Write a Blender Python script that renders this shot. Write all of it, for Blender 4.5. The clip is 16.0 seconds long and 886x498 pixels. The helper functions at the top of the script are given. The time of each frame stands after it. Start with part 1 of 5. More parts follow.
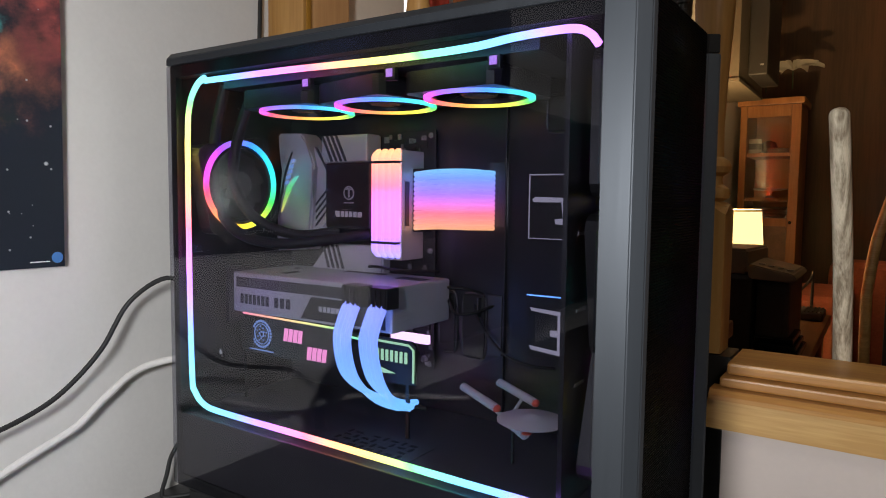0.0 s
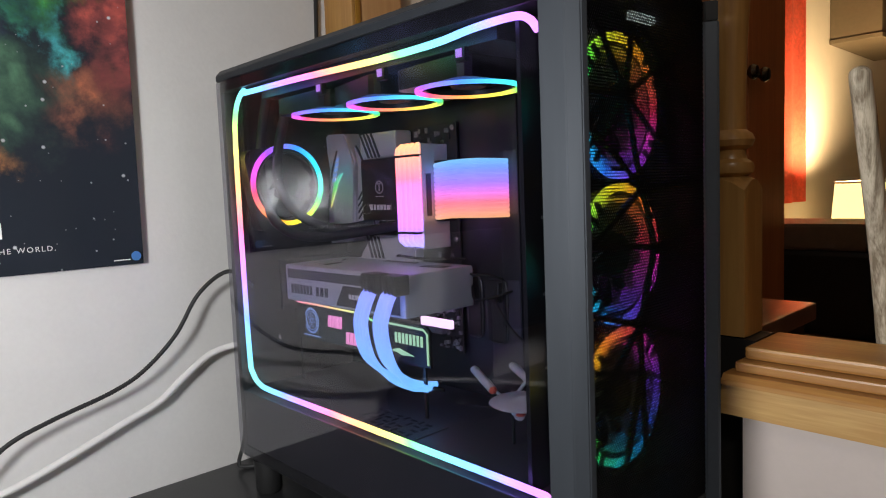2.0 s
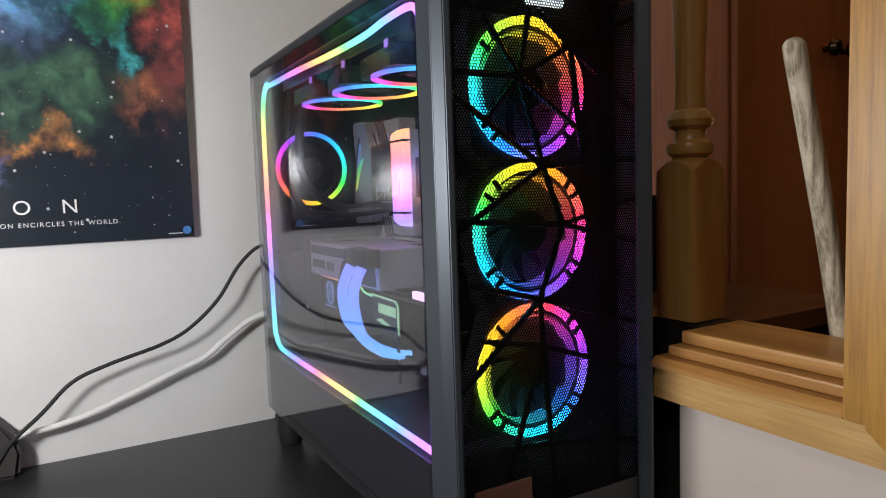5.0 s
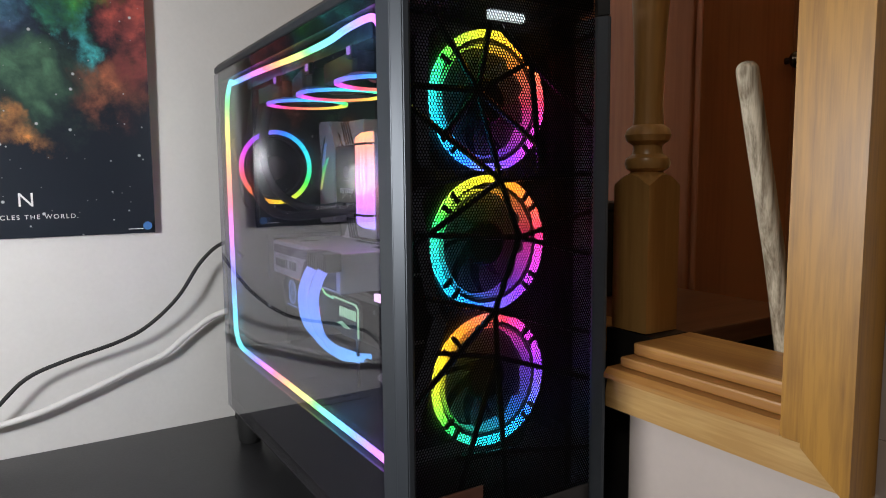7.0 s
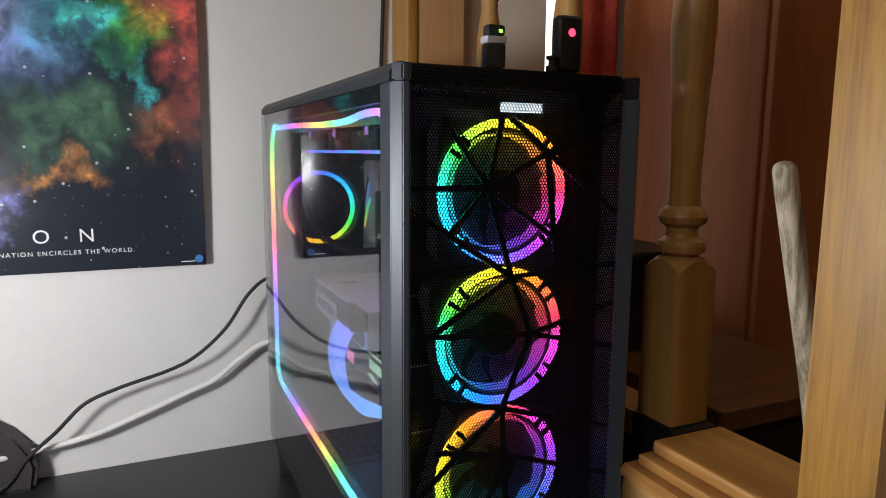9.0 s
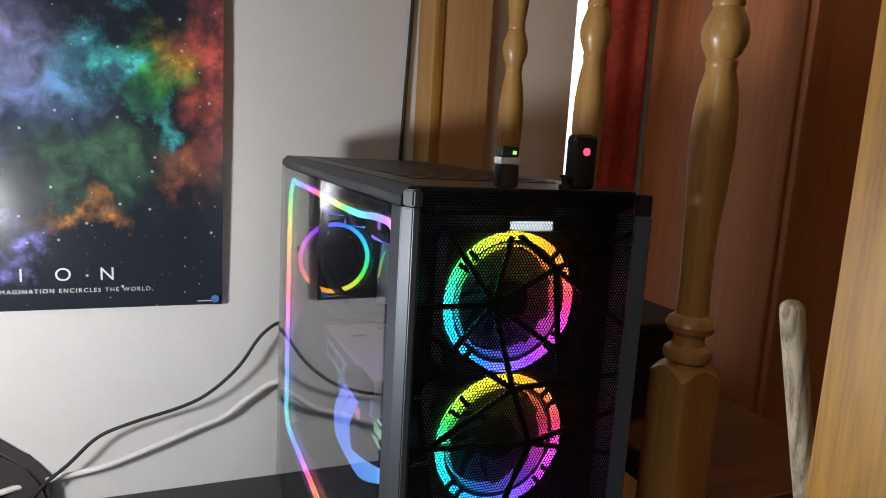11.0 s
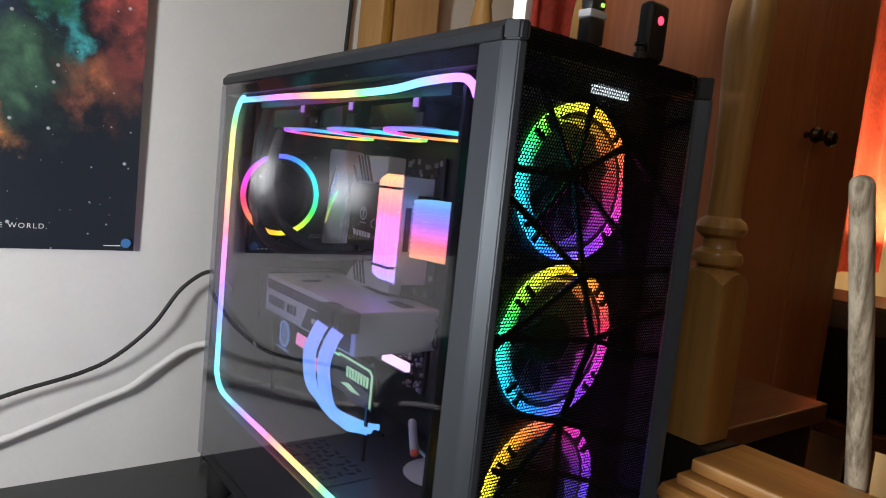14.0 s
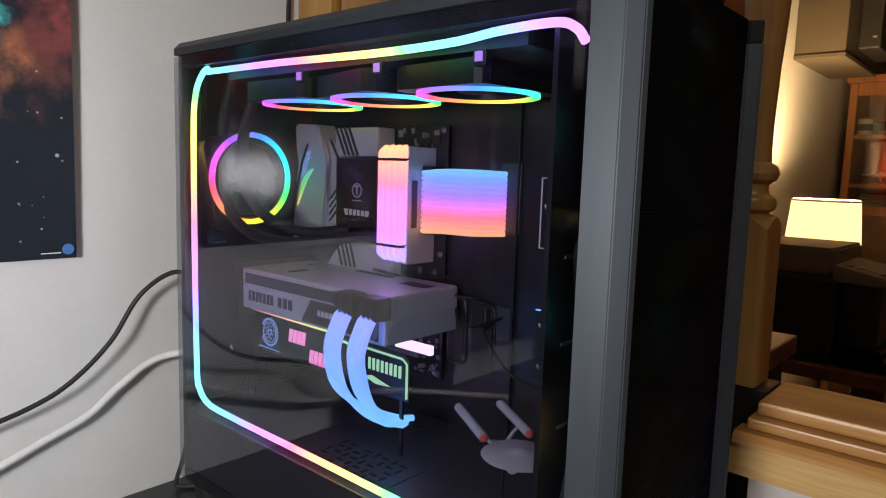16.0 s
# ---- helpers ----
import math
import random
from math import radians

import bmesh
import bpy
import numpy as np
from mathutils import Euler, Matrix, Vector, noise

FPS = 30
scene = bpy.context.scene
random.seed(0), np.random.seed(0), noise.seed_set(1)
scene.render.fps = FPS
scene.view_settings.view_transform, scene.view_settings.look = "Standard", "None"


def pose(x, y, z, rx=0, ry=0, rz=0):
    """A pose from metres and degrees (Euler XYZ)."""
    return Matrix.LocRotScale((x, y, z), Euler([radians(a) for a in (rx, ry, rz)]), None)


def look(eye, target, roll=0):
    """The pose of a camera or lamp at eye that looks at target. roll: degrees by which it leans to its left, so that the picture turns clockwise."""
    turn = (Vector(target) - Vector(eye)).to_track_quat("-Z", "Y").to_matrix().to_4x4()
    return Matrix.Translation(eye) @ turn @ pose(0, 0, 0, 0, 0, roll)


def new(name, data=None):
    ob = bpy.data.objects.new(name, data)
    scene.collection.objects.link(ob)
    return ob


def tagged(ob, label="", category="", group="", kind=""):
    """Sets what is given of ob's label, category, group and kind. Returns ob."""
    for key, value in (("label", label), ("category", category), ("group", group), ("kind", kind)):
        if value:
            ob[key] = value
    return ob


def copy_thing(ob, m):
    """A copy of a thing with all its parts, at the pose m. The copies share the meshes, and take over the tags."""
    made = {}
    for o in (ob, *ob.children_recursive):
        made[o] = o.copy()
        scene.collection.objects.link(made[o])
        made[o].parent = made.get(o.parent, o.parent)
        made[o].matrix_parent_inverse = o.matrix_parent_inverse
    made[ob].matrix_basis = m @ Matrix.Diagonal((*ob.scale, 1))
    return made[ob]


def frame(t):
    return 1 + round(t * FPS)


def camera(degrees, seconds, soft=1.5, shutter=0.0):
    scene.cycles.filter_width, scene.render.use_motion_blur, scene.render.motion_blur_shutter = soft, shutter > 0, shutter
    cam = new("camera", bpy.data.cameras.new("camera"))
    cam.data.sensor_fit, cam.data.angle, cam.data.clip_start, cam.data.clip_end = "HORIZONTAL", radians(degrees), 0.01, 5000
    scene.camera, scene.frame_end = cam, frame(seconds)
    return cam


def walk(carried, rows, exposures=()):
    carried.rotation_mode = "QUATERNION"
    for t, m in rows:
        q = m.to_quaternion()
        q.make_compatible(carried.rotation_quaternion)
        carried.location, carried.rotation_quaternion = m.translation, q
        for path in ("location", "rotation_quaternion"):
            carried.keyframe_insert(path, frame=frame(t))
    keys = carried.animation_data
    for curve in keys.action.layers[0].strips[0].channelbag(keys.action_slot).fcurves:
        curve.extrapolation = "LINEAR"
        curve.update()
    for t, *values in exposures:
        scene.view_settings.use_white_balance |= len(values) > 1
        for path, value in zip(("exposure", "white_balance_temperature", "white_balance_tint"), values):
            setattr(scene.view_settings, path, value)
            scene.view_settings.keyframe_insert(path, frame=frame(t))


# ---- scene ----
cam = camera(67.1, 16.0, soft=1.0, shutter=0.3)
METRES, EYE, TILT, LEAN, TURN = 1.06, 1.135, 0.0, 0.0, 33.6
ROWS = [
    (0.0, 0.0, 0.0, 0.0, 0.05, -4.22, -0.64),
    (0.5, 0.0174, -0.0083, 0.005, 0.38, -3.88, -0.45),
    (1.0, 0.0393, -0.0166, 0.0053, 4.92, -4.3, -0.04),
    (1.5, 0.0927, -0.0158, 0.0029, 7.73, -5.02, 1.52),
    (2.0, 0.1404, -0.01, -0.0011, 12.72, -4.97, 2.3),
    (2.5, 0.1831, -0.0043, -0.005, 14.11, -6.08, 1.02),
    (3.0, 0.2269, -0.0098, -0.0032, 19.63, -6.25, 1.51),
    (3.5, 0.271, -0.0009, -0.0074, 24.84, -6.33, 2.3),
    (4.0, 0.3012, 0.0028, -0.0116, 25.0, -6.15, 1.93),
    (4.5, 0.322, 0.0109, -0.012, 27.46, -5.61, 2.45),
    (5.0, 0.3438, 0.0148, -0.0208, 26.68, -5.05, 1.96),
    (7.5, 0.3597, 0.0233, 0.0135, 24.32, -6.12, 0.46),
    (8.0, 0.3714, 0.0344, 0.0383, 26.52, -5.76, 0.33),
    (8.5, 0.3921, 0.0432, 0.0666, 30.54, -6.19, 0.65),
    (9.0, 0.3975, 0.0668, 0.0902, 31.75, -8.25, -0.46),
    (11.5, 0.3997, 0.078, 0.19, 34.67, -8.79, -3.91),
    (12.0, 0.3961, 0.0702, 0.1759, 36.58, -6.59, -3.77),
    (12.5, 0.3763, 0.0527, 0.129, 35.04, -4.62, -3.41),
    (13.0, 0.3403, 0.0525, 0.0895, 30.65, -5.71, -3.17),
    (13.5, 0.2906, 0.0531, 0.0736, 25.58, -6.23, -4.6),
    (14.0, 0.237, 0.0532, 0.0514, 20.05, -5.82, -5.85),
    (14.5, 0.181, 0.0472, 0.0393, 19.02, -6.74, -4.3),
    (15.0, 0.1358, 0.0481, 0.0277, 15.4, -6.07, -7.08),
    (15.5, 0.1097, 0.0509, 0.0285, 11.75, -5.88, -4.87),
    (16.0, 0.0796, 0.0587, 0.0307, 7.91, -6.81, -1.79),
]
walk(cam, [(t, pose(0, 0, EYE, TILT, LEAN, TURN) @ pose(METRES * x, METRES * y, METRES * z, 90 + pitch, roll, yaw)) for t, x, y, z, yaw, pitch, roll in ROWS])

# ---------- world and lights ----------
world = bpy.data.worlds.new("room_world")
scene.world = world
world.use_nodes = True
world.node_tree.nodes["Background"].inputs[0].default_value = (0.9, 0.95, 1.0, 1)
world.node_tree.nodes["Background"].inputs[1].default_value = 0.02


def lamp_object(name, kind, where, energy, colour, size=0.1, target=None, shape="DISK"):
    data = bpy.data.lights.new(name, kind)
    data.energy, data.color = energy, colour
    if kind == "AREA":
        data.shape, data.size = shape, size
    else:
        data.shadow_soft_size = size
    ob = new(name, data)
    ob.matrix_world = look(where, target) if target else Matrix.Translation(where)
    return ob


lamp_object("desk_lamp", "POINT", (-0.19, -0.10, 1.15), 19.0, (0.965, 0.975, 1.0), 0.05)
# added overhead fill for the general light level; no such lamp is known
lamp_object("ceiling_lamp", "AREA", (0.9, -0.9, 2.36), 9.0, (1.0, 0.93, 0.86), 0.45, (0.9, -0.9, 0))
lamp_object("table_lamp_bulb", "POINT", (-0.425, 2.33, 1.06), 50.0, (1.0, 0.66, 0.30), 0.04)

# ---------- materials ----------


def mat(name, base, rough=0.5, metal=0.0, vary=0.12, scale=30.0, bump=0.05, stretch=(1, 1, 1), coat=0.0, spec=0.5):
    """A surface with variation at two scales and a fine relief."""
    m = bpy.data.materials.new(name)
    m.use_nodes = True
    nt = m.node_tree
    b = nt.nodes["Principled BSDF"]
    tc = nt.nodes.new("ShaderNodeTexCoord")
    mp = nt.nodes.new("ShaderNodeMapping")
    mp.inputs["Scale"].default_value = stretch
    nt.links.new(tc.outputs["Object"], mp.inputs[0])
    n1 = nt.nodes.new("ShaderNodeTexNoise")
    n1.inputs["Scale"].default_value, n1.inputs["Detail"].default_value = scale, 6
    n2 = nt.nodes.new("ShaderNodeTexNoise")
    n2.inputs["Scale"].default_value, n2.inputs["Detail"].default_value = scale * 0.12, 3
    for n in (n1, n2):
        nt.links.new(mp.outputs[0], n.inputs["Vector"])
    mx = nt.nodes.new("ShaderNodeMath")
    mx.operation = "ADD"
    nt.links.new(n1.outputs["Fac"], mx.inputs[0])
    nt.links.new(n2.outputs["Fac"], mx.inputs[1])
    mr = nt.nodes.new("ShaderNodeMapRange")
    mr.inputs["From Min"].default_value, mr.inputs["From Max"].default_value = 0.6, 1.4
    mr.inputs["To Min"].default_value, mr.inputs["To Max"].default_value = 1 - vary, 1 + vary
    nt.links.new(mx.outputs[0], mr.inputs["Value"])
    vm = nt.nodes.new("ShaderNodeVectorMath")
    vm.operation = "SCALE"
    vm.inputs[0].default_value = base
    nt.links.new(mr.outputs[0], vm.inputs["Scale"])
    nt.links.new(vm.outputs[0], b.inputs["Base Color"])
    b.inputs["Metallic"].default_value = metal
    b.inputs["Coat Weight"].default_value = coat
    b.inputs["Specular IOR Level"].default_value = spec
    rr = nt.nodes.new("ShaderNodeMapRange")
    rr.inputs["To Min"].default_value, rr.inputs["To Max"].default_value = max(0.02, rough - 0.07), min(1, rough + 0.07)
    nt.links.new(n1.outputs["Fac"], rr.inputs["Value"])
    nt.links.new(rr.outputs[0], b.inputs["Roughness"])
    if bump:
        bp = nt.nodes.new("ShaderNodeBump")
        bp.inputs["Strength"].default_value, bp.inputs["Distance"].default_value = bump, 0.002
        nt.links.new(n1.outputs["Fac"], bp.inputs["Height"])
        nt.links.new(bp.outputs[0], b.inputs["Normal"])
    return m


def wood(name, light, dark, rough=0.4, grain=14.0, along="x", coat=0.2, knots=0.5):
    """Varnished wood with long grain along one axis."""
    m = bpy.data.materials.new(name)
    m.use_nodes = True
    nt = m.node_tree
    b = nt.nodes["Principled BSDF"]
    tc = nt.nodes.new("ShaderNodeTexCoord")
    mp = nt.nodes.new("ShaderNodeMapping")
    mp.inputs["Scale"].default_value = [0.06 if a == along else 1.0 for a in "xyz"]
    nt.links.new(tc.outputs["Object"], mp.inputs[0])
    big = nt.nodes.new("ShaderNodeTexNoise")
    big.inputs["Scale"].default_value, big.inputs["Detail"].default_value, big.inputs["Distortion"].default_value = grain, 4, knots
    fine = nt.nodes.new("ShaderNodeTexNoise")
    fine.inputs["Scale"].default_value, fine.inputs["Detail"].default_value = grain * 14, 5
    for n in (big, fine):
        nt.links.new(mp.outputs[0], n.inputs["Vector"])
    add = nt.nodes.new("ShaderNodeMath")
    add.operation = "MULTIPLY_ADD"
    add.inputs[1].default_value = 0.45
    nt.links.new(fine.outputs["Fac"], add.inputs[0])
    nt.links.new(big.outputs["Fac"], add.inputs[2])
    ramp = nt.nodes.new("ShaderNodeValToRGB")
    ramp.color_ramp.elements[0].position, ramp.color_ramp.elements[0].color = 0.57, (*dark, 1)
    ramp.color_ramp.elements[1].position, ramp.color_ramp.elements[1].color = 0.87, (*light, 1)
    nt.links.new(add.outputs[0], ramp.inputs[0])
    nt.links.new(ramp.outputs[0], b.inputs["Base Color"])
    b.inputs["Roughness"].default_value = rough
    b.inputs["Coat Weight"].default_value, b.inputs["Coat Roughness"].default_value = coat, 0.25
    bp = nt.nodes.new("ShaderNodeBump")
    bp.inputs["Strength"].default_value, bp.inputs["Distance"].default_value = 0.15, 0.001
    nt.links.new(add.outputs[0], bp.inputs["Height"])
    nt.links.new(bp.outputs[0], b.inputs["Normal"])
    return m


def glow(name, colour, strength):
    """A lit diffuser of one colour."""
    m = bpy.data.materials.new(name)
    m.use_nodes = True
    b = m.node_tree.nodes["Principled BSDF"]
    b.inputs["Base Color"].default_value = (0.15, 0.15, 0.15, 1)
    b.inputs["Emission Color"].default_value = (*colour, 1)
    b.inputs["Emission Strength"].default_value = strength
    return m


def rainbow(name, strength, mode, period=0.3, sat=0.85, phase=0.0, axes=(1, 0, 1)):
    """A diffuser with addressable diodes behind it: the hue runs round a ring or along a line."""
    m = bpy.data.materials.new(name)
    m.use_nodes = True
    nt = m.node_tree
    b = nt.nodes["Principled BSDF"]
    tc = nt.nodes.new("ShaderNodeTexCoord")
    hue = nt.nodes.new("ShaderNodeMath")
    hue.operation = "FRACT"
    if mode == "ring":
        gr = nt.nodes.new("ShaderNodeTexGradient")
        gr.gradient_type = "RADIAL"
        nt.links.new(tc.outputs["Object"], gr.inputs[0])
        src = gr.outputs["Fac"]
    else:
        dot = nt.nodes.new("ShaderNodeVectorMath")
        dot.operation = "DOT_PRODUCT"
        dot.inputs[1].default_value = [a / period for a in axes]
        nt.links.new(tc.outputs["Object"], dot.inputs[0])
        src = dot.outputs["Value"]
    off = nt.nodes.new("ShaderNodeMath")
    off.operation = "ADD"
    off.inputs[1].default_value = phase
    nt.links.new(src, off.inputs[0])
    nt.links.new(off.outputs[0], hue.inputs[0])
    ramp = nt.nodes.new("ShaderNodeValToRGB")
    stops = [(0.0, (1.0, 0.03, 0.12)), (0.14, (1.0, 0.30, 0.01)), (0.27, (0.85, 0.78, 0.01)), (0.40, (0.03, 0.85, 0.06)),
             (0.54, (0.0, 0.68, 0.85)), (0.68, (0.01, 0.20, 1.0)), (0.82, (0.30, 0.04, 1.0)), (0.92, (1.0, 0.05, 0.75)), (1.0, (1.0, 0.03, 0.12))]
    cr = ramp.color_ramp
    while len(cr.elements) < len(stops):
        cr.elements.new(0.5)
    for e, (p, c) in zip(cr.elements, stops):
        e.position = p
        e.color = (*[1 - sat * (1 - v) for v in c], 1)
    nt.links.new(hue.outputs[0], ramp.inputs[0])
    b.inputs["Base Color"].default_value = (0.12, 0.12, 0.12, 1)
    nt.links.new(ramp.outputs[0], b.inputs["Emission Color"])
    b.inputs["Emission Strength"].default_value = strength
    return m


def pane(name, tint, rough=0.0):
    """Clear or tinted sheet glass: see-through, with Fresnel gloss."""
    m = bpy.data.materials.new(name)
    m.use_nodes = True
    nt = m.node_tree
    nt.nodes.remove(nt.nodes["Principled BSDF"])
    tr = nt.nodes.new("ShaderNodeBsdfTransparent")
    tr.inputs[0].default_value = (*tint, 1)
    gl = nt.nodes.new("ShaderNodeBsdfGlossy")
    gl.inputs["Roughness"].default_value = rough
    lw = nt.nodes.new("ShaderNodeLayerWeight")
    lw.inputs[0].default_value = 0.5
    pw = nt.nodes.new("ShaderNodeMath")
    pw.operation = "POWER"
    pw.inputs[1].default_value = 4.3
    nt.links.new(lw.outputs["Facing"], pw.inputs[0])
    fr = nt.nodes.new("ShaderNodeMapRange")
    fr.inputs["To Min"].default_value, fr.inputs["To Max"].default_value = 0.042, 1.0
    nt.links.new(pw.outputs[0], fr.inputs["Value"])
    mx = nt.nodes.new("ShaderNodeMixShader")
    nt.links.new(fr.outputs[0], mx.inputs[0])
    nt.links.new(tr.outputs[0], mx.inputs[1])
    nt.links.new(gl.outputs[0], mx.inputs[2])
    nt.links.new(mx.outputs[0], nt.nodes["Material Output"].inputs[0])
    return m


M_WALL = mat("wall_paint", (0.66, 0.645, 0.62), 0.7, vary=0.035, scale=160, bump=0.12)
# dark brown chosen to hold down bounced light from the unseen walls
M_UNSEENWALL = mat("bounce_cutting_wall_paint", (0.24, 0.20, 0.17), 0.8, vary=0.06, scale=120, bump=0.1)
M_CREAM = mat("cream_stair_wall_paint", (0.80, 0.70, 0.57), 0.7, vary=0.04, scale=140, bump=0.1)
M_WALL2 = mat("half_wall_paint", (0.56, 0.48, 0.43), 0.6, vary=0.03, scale=160, bump=0.1)
M_CEIL = mat("ceiling_paint", (0.55, 0.53, 0.50), 0.85, vary=0.03, scale=90, bump=0.2)
M_FLOOR = mat("carpet", (0.16, 0.13, 0.11), 0.95, vary=0.25, scale=220, bump=0.5)
M_DESK = mat("black_desk_laminate", (0.018, 0.018, 0.019), 0.34, vary=0.25, scale=300, bump=0.06)
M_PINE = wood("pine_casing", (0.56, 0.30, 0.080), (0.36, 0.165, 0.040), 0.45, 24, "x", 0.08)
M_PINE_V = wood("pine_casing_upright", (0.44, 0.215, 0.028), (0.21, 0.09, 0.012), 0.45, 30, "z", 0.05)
M_OAK = wood("apron_oak", (0.64, 0.41, 0.155), (0.46, 0.26, 0.082), 0.45, 26, "x", knots=1.2)
M_BALUSTER = wood("turned_pine", (0.54, 0.30, 0.092), (0.38, 0.185, 0.050), 0.36, 16, "z", 0.2)
M_POST = wood("stained_post", (0.64, 0.36, 0.155), (0.53, 0.265, 0.100), 0.45, 12, "z")
M_CHERRY = wood("cherry_armoire", (0.50, 0.185, 0.068), (0.36, 0.115, 0.040), 0.42, 9, "z", 0.1)
M_PANEL = wood("dark_wall_panelling", (0.10, 0.050, 0.025), (0.055, 0.027, 0.013), 0.5, 8, "z")
M_SHELF = wood("orange_bookcase_wood", (0.50, 0.22, 0.075), (0.34, 0.13, 0.04), 0.4, 12, "z")
M_TABLE = wood("brown_table_wood", (0.22, 0.10, 0.045), (0.13, 0.055, 0.025), 0.35, 12, "y")
M_STICK = wood("weathered_stick_wood", (0.60, 0.52, 0.38), (0.22, 0.17, 0.11), 0.75, 60, "z", 0.0, 2.0)
M_CASE = mat("black_case_steel", (0.012, 0.0125, 0.014), 0.38, vary=0.15, scale=500, bump=0.08)
M_PILLAR = mat("grey_brushed_pillar", (0.030, 0.034, 0.040), 0.46, 0.4, vary=0.1, scale=200, bump=0.04, stretch=(1, 1, 0.05))
M_FRONTPILLAR = mat("satin_silver_grey_pillar", (0.050, 0.057, 0.066), 0.46, 0.5, vary=0.06, scale=200, bump=0.03, stretch=(1, 1, 0.05))
M_EDGE = mat("blue_grey_satin_edge", (0.105, 0.125, 0.150), 0.42, 0.2, vary=0.08, scale=200, bump=0.03)
M_PLASTIC = mat("black_plastic", (0.014, 0.014, 0.015), 0.42, vary=0.2, scale=200, bump=0.05)
M_RUBBER = mat("black_rubber", (0.012, 0.012, 0.012), 0.6, vary=0.15, scale=100, bump=0.05)
M_WHITECABLE = mat("white_cable_sleeve", (0.70, 0.68, 0.66), 0.5, vary=0.06, scale=120, bump=0.05)
M_INNER = mat("black_inner_steel", (0.020, 0.020, 0.025), 0.34, vary=0.15, scale=300, bump=0.06)
M_SHROUD = mat("satin_black_cover", (0.050, 0.050, 0.058), 0.36, vary=0.1, scale=300, bump=0.02, spec=0.7)
# paler cover colour that imitates the cable glow reflected there
M_COVERSHEEN = mat("cover_cable_sheen", (0.09, 0.09, 0.098), 0.38, 0.3, vary=0.1, scale=300, bump=0.02)
M_SCREEN = mat("dark_screen_glass", (0.006, 0.006, 0.007), 0.15, vary=0.05, scale=50, bump=0.0)
M_DOT = glow("memory_side_light", (1.0, 0.8, 0.9), 1.6)
M_SILVER = mat("silver_shroud", (0.62, 0.62, 0.65), 0.38, 0.15, vary=0.08, scale=120, bump=0.03)
M_SILVER_D = mat("dark_grey_trim", (0.07, 0.07, 0.075), 0.4, 0.3, vary=0.1, scale=120, bump=0.03)
M_PCB = mat("dark_circuit_board", (0.02, 0.021, 0.024), 0.45, vary=0.5, scale=400, bump=0.3)
M_CHIP = mat("solder_grey", (0.35, 0.35, 0.36), 0.4, 0.6, vary=0.3, scale=300, bump=0.05)
M_BLADE = mat("milky_smoked_fan_blade", (0.36, 0.36, 0.40), 0.3, vary=0.1, scale=80, bump=0.0)
# darkened copy of the blade colour, for fans in the dim interior
M_BLADE_SHADED = mat("shaded_fan_blade", (0.03, 0.03, 0.034), 0.35, vary=0.1, scale=80, bump=0.0)
M_SHIP = mat("pale_grey_model_plastic", (0.55, 0.56, 0.58), 0.45, vary=0.1, scale=250, bump=0.08)
M_PRINT = mat("printed_grey_ink", (0.45, 0.46, 0.48), 0.5, vary=0.1, scale=300, bump=0.0)
M_INKDARK = mat("printed_dark_ink", (0.06, 0.06, 0.07), 0.5, vary=0.1, scale=300, bump=0.0)
M_WHITEINK = mat("white_ink", (0.8, 0.8, 0.8), 0.5, vary=0.05, scale=300, bump=0.0)
M_REDCLOTH = mat("red_cloth", (0.74, 0.12, 0.075), 0.85, vary=0.3, scale=90, bump=0.5)
M_ORANGECLOTH = mat("rust_couch_cloth", (0.42, 0.13, 0.075), 0.9, vary=0.25, scale=120, bump=0.5)
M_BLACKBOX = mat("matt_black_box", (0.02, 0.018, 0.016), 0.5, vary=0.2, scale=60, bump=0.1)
M_GREYBOX = mat("grey_brown_box", (0.20, 0.17, 0.13), 0.6, vary=0.15, scale=60, bump=0.1)
M_BRASS = mat("tarnished_knob_metal", (0.09, 0.07, 0.05), 0.25, 0.9, vary=0.2, scale=90, bump=0.0)
M_PETAL = mat("white_petal", (0.78, 0.75, 0.68), 0.5, vary=0.06, scale=60, bump=0.1)
M_LEAF = mat("dark_green_leaf", (0.03, 0.05, 0.02), 0.5, vary=0.3, scale=60, bump=0.1)
M_PAPER = mat("paper_spines", (0.5, 0.46, 0.40), 0.7, vary=0.4, scale=40, bump=0.1)
M_BROWN = mat("dark_brown_leatherette", (0.030, 0.025, 0.023), 0.6, vary=0.2, scale=90, bump=0.2)
M_BADGE = mat("copper_badge", (0.22, 0.10, 0.07), 0.4, 0.5, vary=0.2, scale=90, bump=0.0)
M_BLIND = mat("olive_brown_cabinet", (0.10, 0.080, 0.055), 0.6, vary=0.15, scale=90, bump=0.0)
M_GLASS = pane("smoked_side_glass", (0.69, 0.69, 0.73))
M_CLEAR = pane("clear_glass", (0.97, 0.97, 0.97))
M_MESH = mat("punched_black_steel", (0.005, 0.005, 0.006), 0.7, vary=0.15, scale=200, bump=0.0, spec=0.08)
M_STRIP = rainbow("led_strip_diffuser", 7.0, "line", 0.33, 0.86, 0.15, (1, 0, 0.9))
M_RING = rainbow("fan_ring_diffuser", 4.2, "ring", sat=0.985)
M_RING_FRONT = rainbow("front_ring_diffuser", 4.8, "ring", sat=0.99)
M_RING_TOP = rainbow("roof_ring_diffuser", 4.2, "ring", sat=0.95, phase=0.04)
# weak emission in place of the light ring's reflection inside the frame
M_RINGREFLECT = rainbow("ring_light_on_inner_wall", 1.3, "ring", sat=0.97)
M_RAM = rainbow("memory_diffuser", 5.2, "line", 0.33, 0.88, 0.74, (0, 0, 1))
